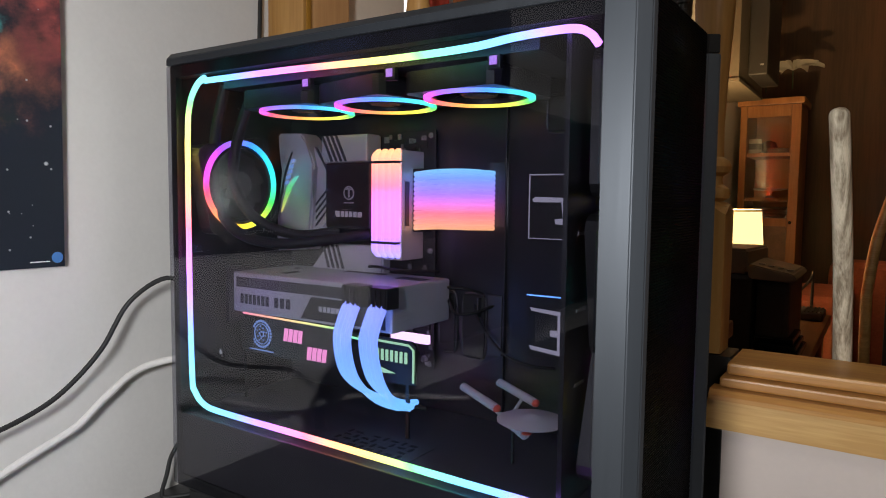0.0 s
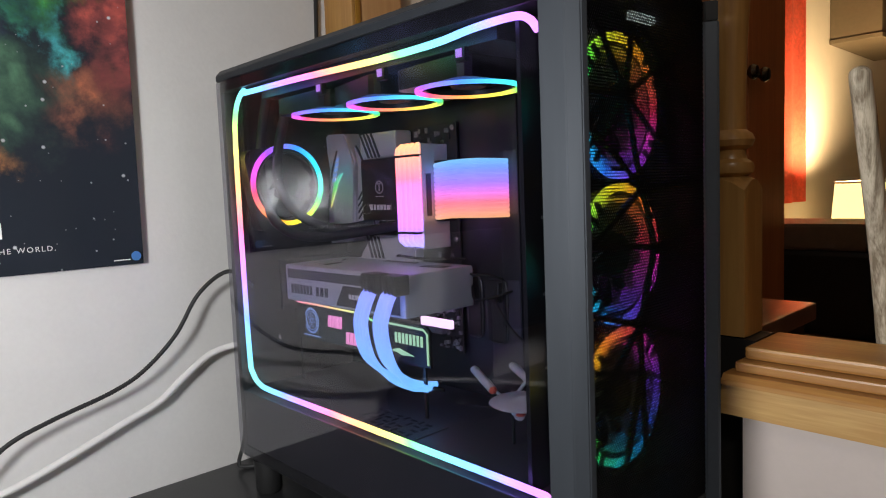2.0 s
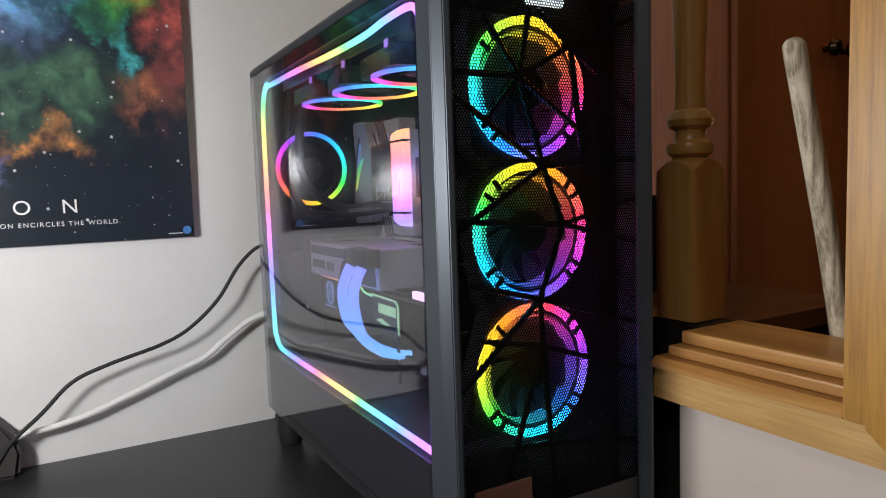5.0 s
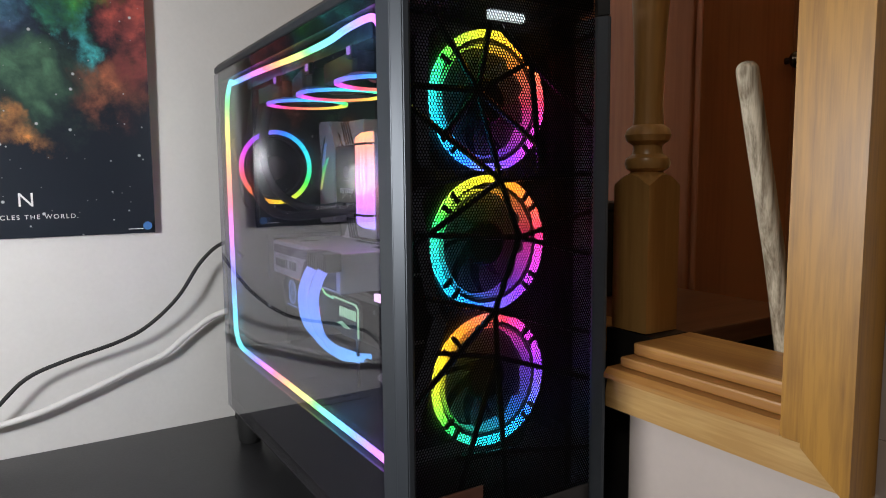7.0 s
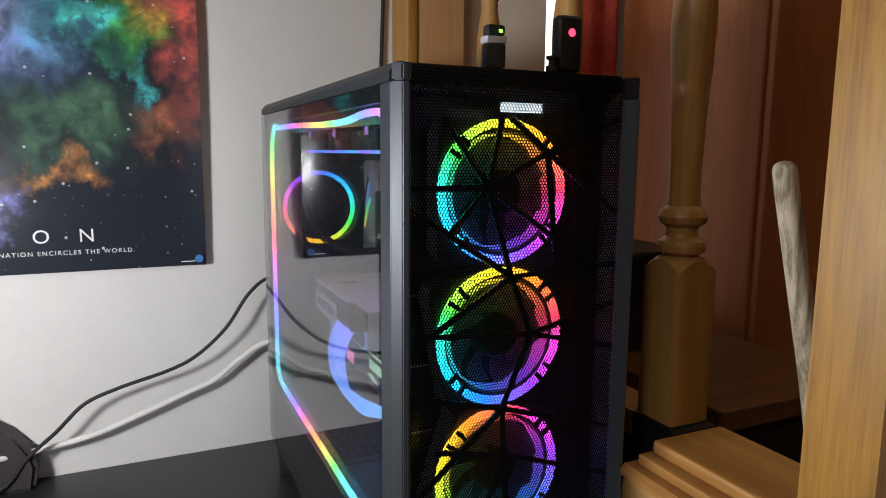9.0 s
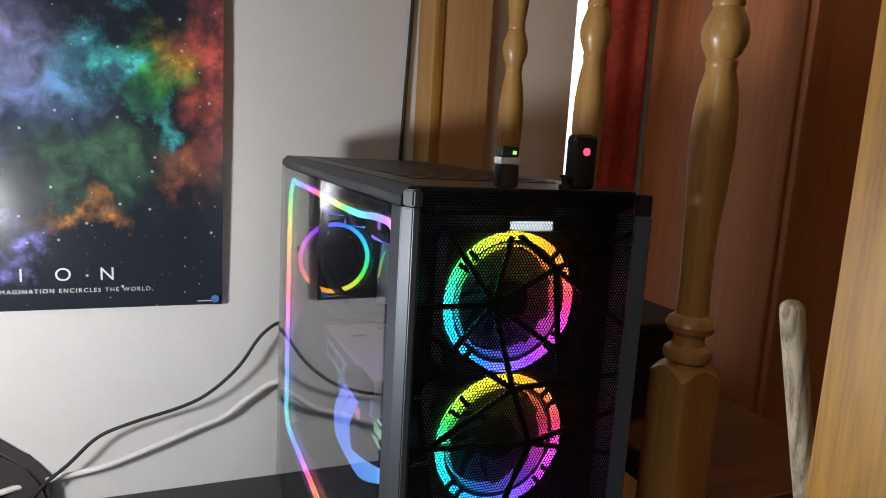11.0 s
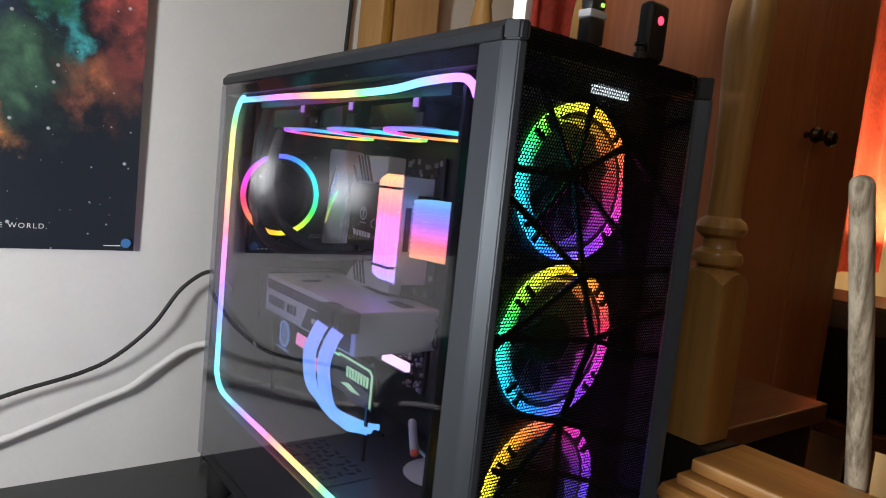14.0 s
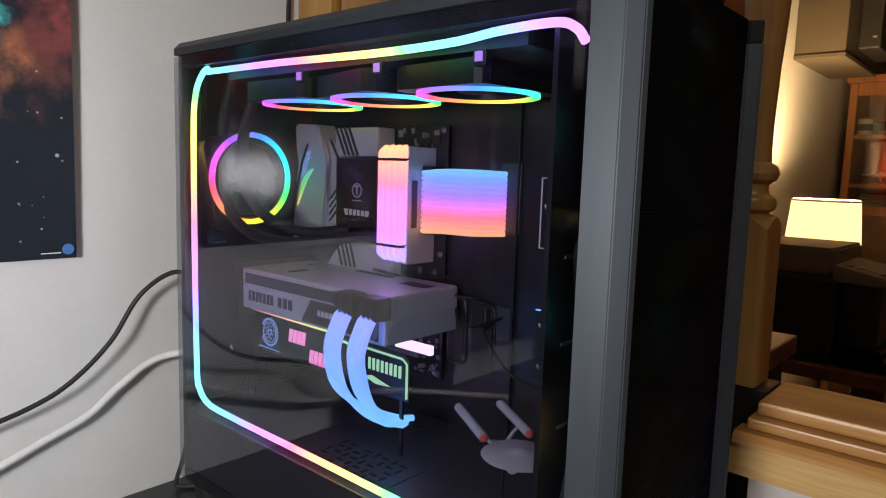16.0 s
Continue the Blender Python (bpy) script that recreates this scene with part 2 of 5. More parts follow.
M_RIBBON = rainbow("lit_cable_sleeve", 2.2, "line", 0.118, 0.80, 0.17, (0, 0, -1))
M_CABLE8 = rainbow("lit_power_cable", 3.0, "line", 0.62, 0.86, 0.72, (0.2, 0, 0.5))
M_LINE = rainbow("thin_light_line", 2.6, "line", 0.4, 0.75, 0.3, (1, 0, 0))
M_PLATEGLOW = glow("lit_pink_cutout", (1.0, 0.30, 0.66), 1.8)
M_PLATEBLUE = glow("lit_blue_cutout", (0.25, 0.45, 1.0), 1.1)
M_SLOTGLOW = glow("lit_green_cutout", (0.55, 1.0, 0.55), 1.3)
M_CHIPGLOW = glow("lit_board_edge", (0.9, 0.55, 1.0), 3.5)
M_ENGRAVED = glow("edge_lit_engraving", (0.74, 0.70, 0.92), 0.5)
M_SQGLOW = glow("fan_connector_light", (0.55, 0.22, 1.0), 1.6)
M_WHITEGLOW = glow("white_indicator", (0.85, 0.95, 1.0), 2.2)
M_REDGLOW = glow("red_indicator", (1.0, 0.05, 0.12), 2.5)
M_BLUEGLOW = glow("blue_edge_light", (0.12, 0.35, 1.0), 3.0)
M_SHADE = glow("lit_lamp_shade", (1.0, 0.70, 0.26), 2.0)
M_DAY = glow("daylight_gap", (1.0, 0.97, 0.92), 1.5)

# ---------- building helpers ----------
BASE = {}


def thing(name, base, label, category, group="", kind=""):
    """An Empty at the base of a thing that has parts."""
    ob = new(name)
    ob.location = base
    ob.empty_display_size = 0.02
    BASE[ob.name] = Vector(base)
    return tagged(ob, label, category, group, kind)


def finish(me, smooth):
    if smooth:
        for p in me.polygons:
            p.use_smooth = True
        me.set_sharp_from_angle(angle=radians(35))


def part(name, bm, material, parent=None, label="", smooth=True):
    """Links a bmesh, given in world places, as one mesh object under a thing or a part."""
    base = BASE[parent.name] if parent else Vector((0, 0, 0))
    bm.transform(Matrix.Translation(-base))
    bmesh.ops.recalc_face_normals(bm, faces=bm.faces)
    me = bpy.data.meshes.new(name)
    bm.to_mesh(me)
    bm.free()
    finish(me, smooth)
    me.materials.append(material)
    ob = new(name, me)
    if parent:
        ob.parent = parent
        BASE[ob.name] = base
    return tagged(ob, label)


def solo(name, bm, material, base, label, category, group="", kind="", smooth=True):
    """A thing that is one mesh, with its origin at its base."""
    bm.transform(Matrix.Translation(-Vector(base)))
    bmesh.ops.recalc_face_normals(bm, faces=bm.faces)
    me = bpy.data.meshes.new(name)
    bm.to_mesh(me)
    bm.free()
    finish(me, smooth)
    me.materials.append(material)
    ob = new(name, me)
    ob.location = base
    BASE[ob.name] = Vector(base)
    return tagged(ob, label, category, group, kind)


def box(x0, x1, y0, y1, z0, z1, bevel=0.0, bm=None, segments=2):
    one = bmesh.new()
    bmesh.ops.create_cube(one, size=1)
    one.transform(Matrix.LocRotScale(((x0 + x1) / 2, (y0 + y1) / 2, (z0 + z1) / 2), None, (abs(x1 - x0), abs(y1 - y0), abs(z1 - z0))))
    if bevel:
        bmesh.ops.bevel(one, geom=one.edges[:], offset=bevel, segments=segments, affect="EDGES", profile=0.6)
    return merge(bm, one)


def merge(bm, one):
    if bm is None:
        return one
    me = bpy.data.meshes.new("tmp")
    one.to_mesh(me)
    one.free()
    bm.from_mesh(me)
    bpy.data.meshes.remove(me)
    return bm


def lathe(profile, at=(0, 0, 0), steps=28, bm=None, m=None):
    """A body turned about z: profile of (radius, height)."""
    one = bmesh.new()
    rings = []
    for r, z in profile:
        rings.append([one.verts.new((max(r, 1e-4) * math.cos(2 * math.pi * i / steps), max(r, 1e-4) * math.sin(2 * math.pi * i / steps), z)) for i in range(steps)])
    for a, b in zip(rings, rings[1:]):
        for i in range(steps):
            one.faces.new((a[i], a[(i + 1) % steps], b[(i + 1) % steps], b[i]))
    one.faces.new(rings[0][::-1])
    one.faces.new(rings[-1])
    one.transform(Matrix.Translation(at) @ (m or Matrix()))
    return merge(bm, one)


def annulus(r0, r1, z0, z1, steps=64, a0=0.0, a1=2 * math.pi, bm=None):
    """A ring (or a piece of one) with a square section about z."""
    one = bmesh.new()
    full = abs(a1 - a0) > 6.28
    n = steps if full else steps + 1
    loops = []
    for i in range(n):
        a = a0 + (a1 - a0) * i / steps
        c, s = math.cos(a), math.sin(a)
        loops.append([one.verts.new((r * c, r * s, z)) for r, z in ((r0, z0), (r1, z0), (r1, z1), (r0, z1))])
    for i in range(steps):
        a, b = loops[i], loops[(i + 1) % n]
        for k in range(4):
            one.faces.new((a[k], a[(k + 1) % 4], b[(k + 1) % 4], b[k]))
    if not full:
        one.faces.new(loops[0])
        one.faces.new(loops[-1][::-1])
    return merge(bm, one)


def spline(points, n):
    """A smooth line through a few places."""
    p = [Vector(q) for q in points]
    p = [p[0] * 2 - p[1]] + p + [p[-1] * 2 - p[-2]]
    out = []
    for k in range(len(p) - 3):
        a, b, c, d = p[k:k + 4]
        for i in range(n):
            t = i / n
            out.append(0.5 * (2 * b + (c - a) * t + (2 * a - 5 * b + 4 * c - d) * t * t + (3 * b - a - 3 * c + d) * t ** 3))
    return out + [p[-2]]


def tube(points, radius, n=8, sides=10, bm=None, flat=1.0, closed=False, tip=0.0):
    line = spline(points, n) if n > 1 else [Vector(q) for q in points]
    one = bmesh.new()
    rings, up = [], Vector((0.31, 0.2, 0.93))
    for i, q in enumerate(line):
        if closed:
            d = (line[(i + 1) % len(line)] - line[i - 1]).normalized()
        else:
            d = (line[min(i + 1, len(line) - 1)] - line[max(i - 1, 0)]).normalized()
        u = (up - d * up.dot(d))
        u = u.normalized() if u.length > 1e-4 else Vector((1, 0, 0))
        up, v = u, d.cross(u)
        rr = radius if not tip else radius * (0.02 + 0.98 * math.sqrt(1 - (1 - min(1.0, (line[-1] - q).length / tip)) ** 2))
        rings.append([one.verts.new(q + rr * (u * math.cos(2 * math.pi * k / sides) + flat * v * math.sin(2 * math.pi * k / sides))) for k in range(sides)])
    pairs = list(zip(rings, rings[1:])) + ([(rings[-1], rings[0])] if closed else [])
    for a, b in pairs:
        for k in range(sides):
            one.faces.new((a[k], a[(k + 1) % sides], b[(k + 1) % sides], b[k]))
    if not closed:
        one.faces.new(rings[0][::-1])
        one.faces.new(rings[-1])
    return merge(bm, one)


def prism(outline, lo, hi, axis="y", bm=None, bevel=0.0):
    """A flat outline (two coordinates) given a thickness along an axis."""
    one = bmesh.new()
    order = {"x": lambda a, b, c: (c, a, b), "y": lambda a, b, c: (a, c, b), "z": lambda a, b, c: (a, b, c)}[axis]
    v0 = [one.verts.new(order(a, b, lo)) for a, b in outline]
    v1 = [one.verts.new(order(a, b, hi)) for a, b in outline]
    one.faces.new(v0[::-1])
    one.faces.new(v1)
    n = len(outline)
    for i in range(n):
        one.faces.new((v0[i], v0[(i + 1) % n], v1[(i + 1) % n], v1[i]))
    if bevel:
        bmesh.ops.bevel(one, geom=one.edges[:], offset=bevel, segments=2, affect="EDGES")
    return merge(bm, one)


def punched_sheet(y0, y1, z0, z1, x, thick, pitch, hole):
    """Sheet metal in the y-z plane, punched with staggered six-sided holes of the given radius."""
    rows = int((z1 - z0) / (pitch * 0.866))
    cols = int((y1 - y0) / pitch - 0.5)
    oy, oz = (y0 + y1) / 2 - (cols - 0.5) * pitch / 2, (z0 + z1) / 2 - (rows - 1) * pitch * 0.433
    rim = pitch / math.sqrt(3)
    ring = [(math.sin(k * math.pi / 3), math.cos(k * math.pi / 3)) for k in range(6)]
    verts, faces = [], []
    for j in range(rows):
        for i in range(cols):
            cy, cz, n = oy + (i + 0.5 * (j % 2)) * pitch, oz + j * pitch * 0.866, len(verts)
            for r, depth in ((rim, 0.0), (hole, 0.0), (hole, thick), (rim, thick)):
                verts += [(x - depth, cy + r * a, cz + r * b) for a, b in ring]
            for k in range(6):
                m = (k + 1) % 6
                faces += [(n + p + k, n + p + m, n + p + 6 + m, n + p + 6 + k) for p in (0, 6, 12)]
    me = bpy.data.meshes.new("punched")
    me.from_pydata(verts, [], faces)
    bm = bmesh.new()
    bm.from_mesh(me)
    bpy.data.meshes.remove(me)
    return bm


def lettering(text, size, m, depth=0.0004, spacing=1.0):
    """Words in the built-in font, as a mesh at the pose m."""
    cu = bpy.data.curves.new("letters", "FONT")
    cu.body, cu.size, cu.extrude, cu.space_character = text, size, depth, spacing
    ob = bpy.data.objects.new("letters", cu)
    scene.collection.objects.link(ob)
    bpy.context.view_layer.update()
    me = bpy.data.meshes.new_from_object(ob.evaluated_get(bpy.context.evaluated_depsgraph_get()))
    bpy.data.objects.remove(ob)
    bpy.data.curves.remove(cu)
    bm = bmesh.new()
    bm.from_mesh(me)
    bpy.data.meshes.remove(me)
    bm.transform(m)
    return bm


# ---------- the rooms ----------
WX = -0.779          # face of the wall with the poster
HY = 0.703           # near face of the half wall with the opening


def structure(name, bm, material, label, category, smooth=False):
    return solo(name, bm, material, (0, 0, 0), label, category, "", "structure", smooth)


structure("floor", box(-0.93, 3.2, -3.2, 4.2, -0.06, 0), M_FLOOR, "brown carpeted floor of both rooms", "floor")
structure("ceiling", box(-0.93, 3.2, -3.2, 4.2, 2.42, 2.5), M_CEIL, "plain painted ceiling over both rooms", "ceiling")
structure("wall_west", box(WX - 0.12, WX, -3.2, 0.70, 0, 2.42), M_WALL, "plain off-white painted wall behind the desk", "wall")
# out-of-view closing walls, darkened so less light bounces back
structure("wall_south", box(-0.93, 3.2, -3.2, -3.08, 0, 2.42), M_UNSEENWALL, "unseen wall closing the room, coloured dark to cut bounced light", "wall")
structure("wall_east", box(3.08, 3.2, -3.08, 4.2, 0, 2.42), M_UNSEENWALL, "unseen wall closing the room, coloured dark to cut bounced light", "wall")
structure("wall_north", box(-0.93, 3.08, 3.74, 3.86, 0, 2.42), M_PANEL, "dark wood panelled wall closing the second room", "wall")
# far side wall of the second room: a plain stretch, a bright gap, then cloth
structure("wall_stair", box(-0.84, -0.735, 0.80, 0.972, 0, 2.42), M_CREAM, "plain pale wall beyond the balusters", "wall")
structure("wall_stair_end", box(-0.90, -0.765, 1.011, 3.74, 0, 2.42), M_WALL, "plain pale wall beside the armoire", "wall")
w = thing("window_1", (-0.75, 1.003, 0.6), "narrow bright window gap glowing with daylight", "window", kind="structure")
part("pane", box(-0.756, -0.746, 0.973, 1.010, 0.6, 2.3), M_DAY, w, "blown-out white daylight", smooth=False)
part("sill", box(-0.80, -0.742, 0.973, 1.010, 0.55, 0.597), M_WHITEINK, w, smooth=False)
structure("wall_stair_low", box(-0.83, -0.745, 0.973, 1.010, 0, 0.548), M_WALL, "plain pale wall under the window gap", "wall")
structure("wall_stair_high", box(-0.83, -0.745, 0.973, 1.010, 2.302, 2.418), M_WALL, "plain pale wall over the window gap", "wall")

# boxed post at the end of the wall: pale narrow face, stained broad face
post = thing("end_post", (-0.742, 0.745, 0), "tall boxed wooden post with a stained face", "post", kind="structure")
part("stained_face", box(-0.775, -0.708, 0.7035, 0.797, 0, 2.42, 0.002), M_POST, post, "brown stained board", smooth=False)
part("pale_edge_board", box(WX + 0.001, -0.7055, 0.6965, 0.703, 0, 2.42, 0.001), M_BALUSTER, post, "pale pine edge strip", smooth=False)
part("inner_bead", box(-0.7075, -0.7045, 0.703, 0.712, 0, 2.42, 0.001), M_PINE_V, post, "pale pine bead", smooth=False)

# half wall with the opening
structure("wall_half", box(-0.128, 1.9, HY, 0.775, 0, 0.954), M_WALL2, "low painted wall under the wooden opening", "wall")
structure("wall_half_side", box(0.085, 1.9, HY, 0.775, 0.9545, 2.42), M_WALL2, "painted wall beside the opening", "wall")
trim = thing("window_2", (-0.02, 0.70, 0.90), "wide open interior window with layered pine casing", "window", kind="structure")
part("apron", prism([(-0.145, 0.914), (-0.145, 0.916), (-0.139, 0.944), (0.0555, 0.944), (0.090, 0.914)], 0.684, HY - 0.001, "y"), M_OAK, trim, "pale oak apron board", smooth=False)
part("cove_moulding", prism([(0.676, 0.9445), (0.676, 0.949), (0.681, 0.954), (0.702, 0.954), (0.702, 0.9445)], -0.137, 0.0365, "x"), M_PINE, trim, smooth=False)
part("stool", box(-0.130, 0.0366, 0.690, 0.787, 0.9545, 0.9640, 0.002), M_PINE, trim, "pine sill board", smooth=False)
part("step_moulding", box(-0.126, 0.0445, 0.7025, 0.785, 0.9645, 0.9765, 0.003), M_PINE, trim, "pine sill board", smooth=False)
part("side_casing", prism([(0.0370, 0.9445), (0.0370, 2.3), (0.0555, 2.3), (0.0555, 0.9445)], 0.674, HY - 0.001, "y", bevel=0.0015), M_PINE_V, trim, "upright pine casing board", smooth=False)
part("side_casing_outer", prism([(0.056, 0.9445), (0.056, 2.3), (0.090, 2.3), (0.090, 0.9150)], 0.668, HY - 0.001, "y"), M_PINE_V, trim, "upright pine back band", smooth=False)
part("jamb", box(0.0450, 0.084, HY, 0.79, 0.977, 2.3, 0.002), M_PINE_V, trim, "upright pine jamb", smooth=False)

# rail with the turned balusters
rail = solo("shoe_rail", box(-0.703, -0.190, 0.735, 0.78, 0.948, 0.975, 0.003), M_PINE, (-0.45, 0.757, 0.948), "stained wooden rail carrying turned balusters", "rail", kind="structure", smooth=False)
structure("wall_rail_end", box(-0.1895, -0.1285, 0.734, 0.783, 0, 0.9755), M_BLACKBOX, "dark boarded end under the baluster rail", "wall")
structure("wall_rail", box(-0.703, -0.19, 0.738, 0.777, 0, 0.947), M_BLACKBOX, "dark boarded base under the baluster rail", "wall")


def baluster(x, y, z):
    t = thing("baluster", (x, y, z), "turned varnished pine baluster with rings and vase", "baluster", "balusters in a row")
    h = 0.0235 if x > -0.2 else 0.0180
    # square foot whose corners are turned off in arches below a round neck
    one = bmesh.new()
    edge = []
    for i in range(48):
        a = 2 * math.pi * i / 48
        c, q = math.cos(a), math.sin(a)
        r = min(h / max(abs(c), abs(q)), h * 1.36)
        edge.append((r * c, r * q, 0.1565 - 1.25 * (r - h)))
    low = [one.verts.new((x + u, y + v, z)) for u, v, w in edge]
    top = [one.verts.new((x + u, y + v, z + w)) for u, v, w in edge]
    neck = [one.verts.new((x + 0.0145 * math.cos(2 * math.pi * i / 48), y + 0.0145 * math.sin(2 * math.pi * i / 48), z + 0.1600)) for i in range(48)]
    for p, q in ((low, top), (top, neck)):
        for i in range(48):
            one.faces.new((p[i], p[(i + 1) % 48], q[(i + 1) % 48], q[i]))
    one.faces.new(low[::-1])
    one.faces.new(neck)
    part("square_foot", one, M_BALUSTER, t)
    prof = [(0.013, 0.155), (0.0145, 0.159), (0.021, 0.163), (0.0225, 0.168), (0.021, 0.173), (0.0155, 0.177), (0.0140, 0.182), (0.0145, 0.186), (0.0205, 0.190),
            (0.0228, 0.196), (0.0205, 0.202), (0.0150, 0.206), (0.0128, 0.215), (0.0125, 0.24), (0.0140, 0.30), (0.0165, 0.35), (0.0178, 0.385), (0.0172, 0.41),
            (0.0145, 0.435), (0.0112, 0.452), (0.0118, 0.456), (0.0122, 0.459), (0.0112, 0.462), (0.0138, 0.468), (0.0170, 0.478), (0.0178, 0.486), (0.0165, 0.496),
            (0.0125, 0.507), (0.0110, 0.511), (0.0122, 0.515), (0.0112, 0.520), (0.0135, 0.54), (0.0170, 0.57), (0.0182, 0.60), (0.0165, 0.66), (0.0140, 0.75),
            (0.0125, 0.82), (0.020, 0.835), (0.022, 0.842), (0.020, 0.85), (0.0165, 0.86)]
    # the end baluster is stouter, with its beads set lower
    low, fat = (0.90, 1.13) if x > -0.2 else (1.0, 1.0)
    prof = [(r * fat if q > 0.206 else r, q if q < 0.206 else 0.206 + (q - 0.206) * low) for r, q in prof]
    part("turned_shaft", lathe(prof, (x, y, z), 32), M_BALUSTER, t)
    part("square_head", box(x - h, x + h, y - h, y + h, z + 0.206 + 0.652 * low, 2.3, 0.0015), M_BALUSTER, t, smooth=False)


baluster(-0.548, 0.757, 0.9755)
baluster(-0.357, 0.757, 0.9755)
baluster(-0.1625, 0.7585, 0.977)
structure("opening_head", box(-0.703, 0.9, HY + 0.001, 0.79, 2.3005, 2.419), M_PINE, "pine beam over the balusters and opening", "beam")

# ---------- the desk and its wall ----------
desk = thing("desk", (0.0, 0.2, 0), "black laminate desk top against the wall", "desk")
part("desk_top", box(WX + 0.002, 0.16, -1.2, 0.698, 0.722, 0.75, 0.002), M_DESK, desk, "matt black top", smooth=False)
for lx, ly in ((-0.72, -1.1), (0.1, -1.1), (-0.72, 0.64), (0.1, 0.64)):
    part("leg", box(lx - 0.025, lx + 0.025, ly - 0.025, ly + 0.025, 0, 0.7215, 0.003), M_CASE, desk, smooth=False)

# poster


def poster_paint():
    m = bpy.data.materials.new("nebula_print")
    m.use_nodes = True
    nt = m.node_tree
    b = nt.nodes["Principled BSDF"]
    tc = nt.nodes.new("ShaderNodeTexCoord")
    warp = nt.nodes.new("ShaderNodeTexNoise")
    warp.inputs["Scale"].default_value, warp.inputs["Detail"].default_value, warp.inputs["Roughness"].default_value = 11.0, 9, 0.62
    nt.links.new(tc.outputs["Object"], warp.inputs["Vector"])
    sub = nt.nodes.new("ShaderNodeVectorMath")
    sub.operation = "SUBTRACT"
    sub.inputs[1].default_value = (0.5, 0.5, 0.5)
    nt.links.new(warp.outputs["Color"], sub.inputs[0])
    scl = nt.nodes.new("ShaderNodeVectorMath")
    scl.operation = "MULTIPLY_ADD"
    scl.inputs[1].default_value = (0.0, 0.26, 0.26)
    nt.links.new(sub.outputs[0], scl.inputs[0])
    nt.links.new(tc.outputs["Object"], scl.inputs[2])
    cloud = nt.nodes.new("ShaderNodeTexNoise")
    cloud.inputs["Scale"].default_value, cloud.inputs["Detail"].default_value, cloud.inputs["Distortion"].default_value = 19.0, 10, 1.2
    nt.links.new(tc.outputs["Object"], cloud.inputs["Vector"])
    tex = nt.nodes.new("ShaderNodeMapRange")
    tex.inputs["From Min"].default_value, tex.inputs["From Max"].default_value = 0.22, 0.70
    nt.links.new(cloud.outputs["Fac"], tex.inputs["Value"])
    total = None
    # places on the sheet: along the wall, up, half width, half height, turn
    clouds = [((0.08, 0.38), (0.17, 0.13), (0.26, 0.25, 0.42)), ((0.10, 0.30), (0.18, 0.11), (0.12, 0.18, 0.34)), ((-0.2, 0.34), (0.30, 0.24), (0.22, 0.20, 0.30)), ((0.19, 0.35), (0.09, 0.09), (0.07, 0.22, 0.32)),
              ((0.235, 0.395), (0.045, 0.05), (0.05, 0.34, 0.40)), ((0.262, 0.345), (0.032, 0.075), (0.05, 0.34, 0.40)), ((0.29, 0.265), (0.032, 0.055), (0.05, 0.34, 0.36)), ((0.285, 0.345), (0.055, 0.10), (0.05, 0.32, 0.05)),
              ((0.21, 0.20), (0.13, 0.09), (0.05, 0.12, 0.06)), ((0.318, 0.38), (0.045, 0.085), (0.46, 0.29, 0.03)), ((0.365, 0.35), (0.055, 0.20), (0.42, 0.075, 0.05)), ((0.325, 0.215), (0.07, 0.055), (0.24, 0.075, 0.03)),
              ((0.185, 0.13), (0.085, 0.036), (0.44, 0.18, 0.04)), ((0.124, 0.089), (0.048, 0.048), (0.22, 0.22, 0.58))]
    for (cy, cz), (ry, rz), colour in clouds:
        d = nt.nodes.new("ShaderNodeMapping")
        d.vector_type = "TEXTURE"
        d.inputs["Location"].default_value = (0, cy, cz)
        d.inputs["Scale"].default_value = (1e3, ry, rz)
        nt.links.new(scl.outputs[0], d.inputs[0])
        g = nt.nodes.new("ShaderNodeTexGradient")
        g.gradient_type = "QUADRATIC_SPHERE"
        nt.links.new(d.outputs[0], g.inputs[0])
        mul = nt.nodes.new("ShaderNodeMath")
        mul.operation = "MULTIPLY"
        nt.links.new(g.outputs["Fac"], mul.inputs[0])
        nt.links.new(tex.outputs[0], mul.inputs[1])
        c = nt.nodes.new("ShaderNodeVectorMath")
        c.operation = "SCALE"
        # print colour, raised to take in some of the sheet's glossy sheen
        c.inputs[0].default_value = [3.7 * v for v in colour]
        nt.links.new(mul.outputs[0], c.inputs["Scale"])
        if total is None:
            total = c.outputs[0]
        else:
            a = nt.nodes.new("ShaderNodeVectorMath")
            a.operation = "ADD"
            nt.links.new(total, a.inputs[0])
            nt.links.new(c.outputs[0], a.inputs[1])
            total = a.outputs[0]
    base = nt.nodes.new("ShaderNodeVectorMath")
    base.operation = "ADD"
    # dark printed ground, lightened to include the haze of reflections
    base.inputs[1].default_value = (0.042, 0.052, 0.070)
    nt.links.new(total, base.inputs[0])
    # stars
    sp = nt.nodes.new("ShaderNodeSeparateXYZ")
    nt.links.new(tc.outputs["Object"], sp.inputs[0])
    flat = nt.nodes.new("ShaderNodeCombineXYZ")
    nt.links.new(sp.outputs["Y"], flat.inputs[0])
    nt.links.new(sp.outputs["Z"], flat.inputs[1])
    last = base.outputs[0]
    for k, (sc, size, amount) in enumerate(((24.0, 0.062, 0.95), (48.0, 0.07, 0.7), (90.0, 0.08, 0.4))):
        vo = nt.nodes.new("ShaderNodeTexVoronoi")
        vo.voronoi_dimensions = "2D"
        vo.inputs["Scale"].default_value = sc
        nt.links.new(flat.outputs[0], vo.inputs["Vector"])
        sep = nt.nodes.new("ShaderNodeSeparateColor")
        nt.links.new(vo.outputs["Color"], sep.inputs[0])
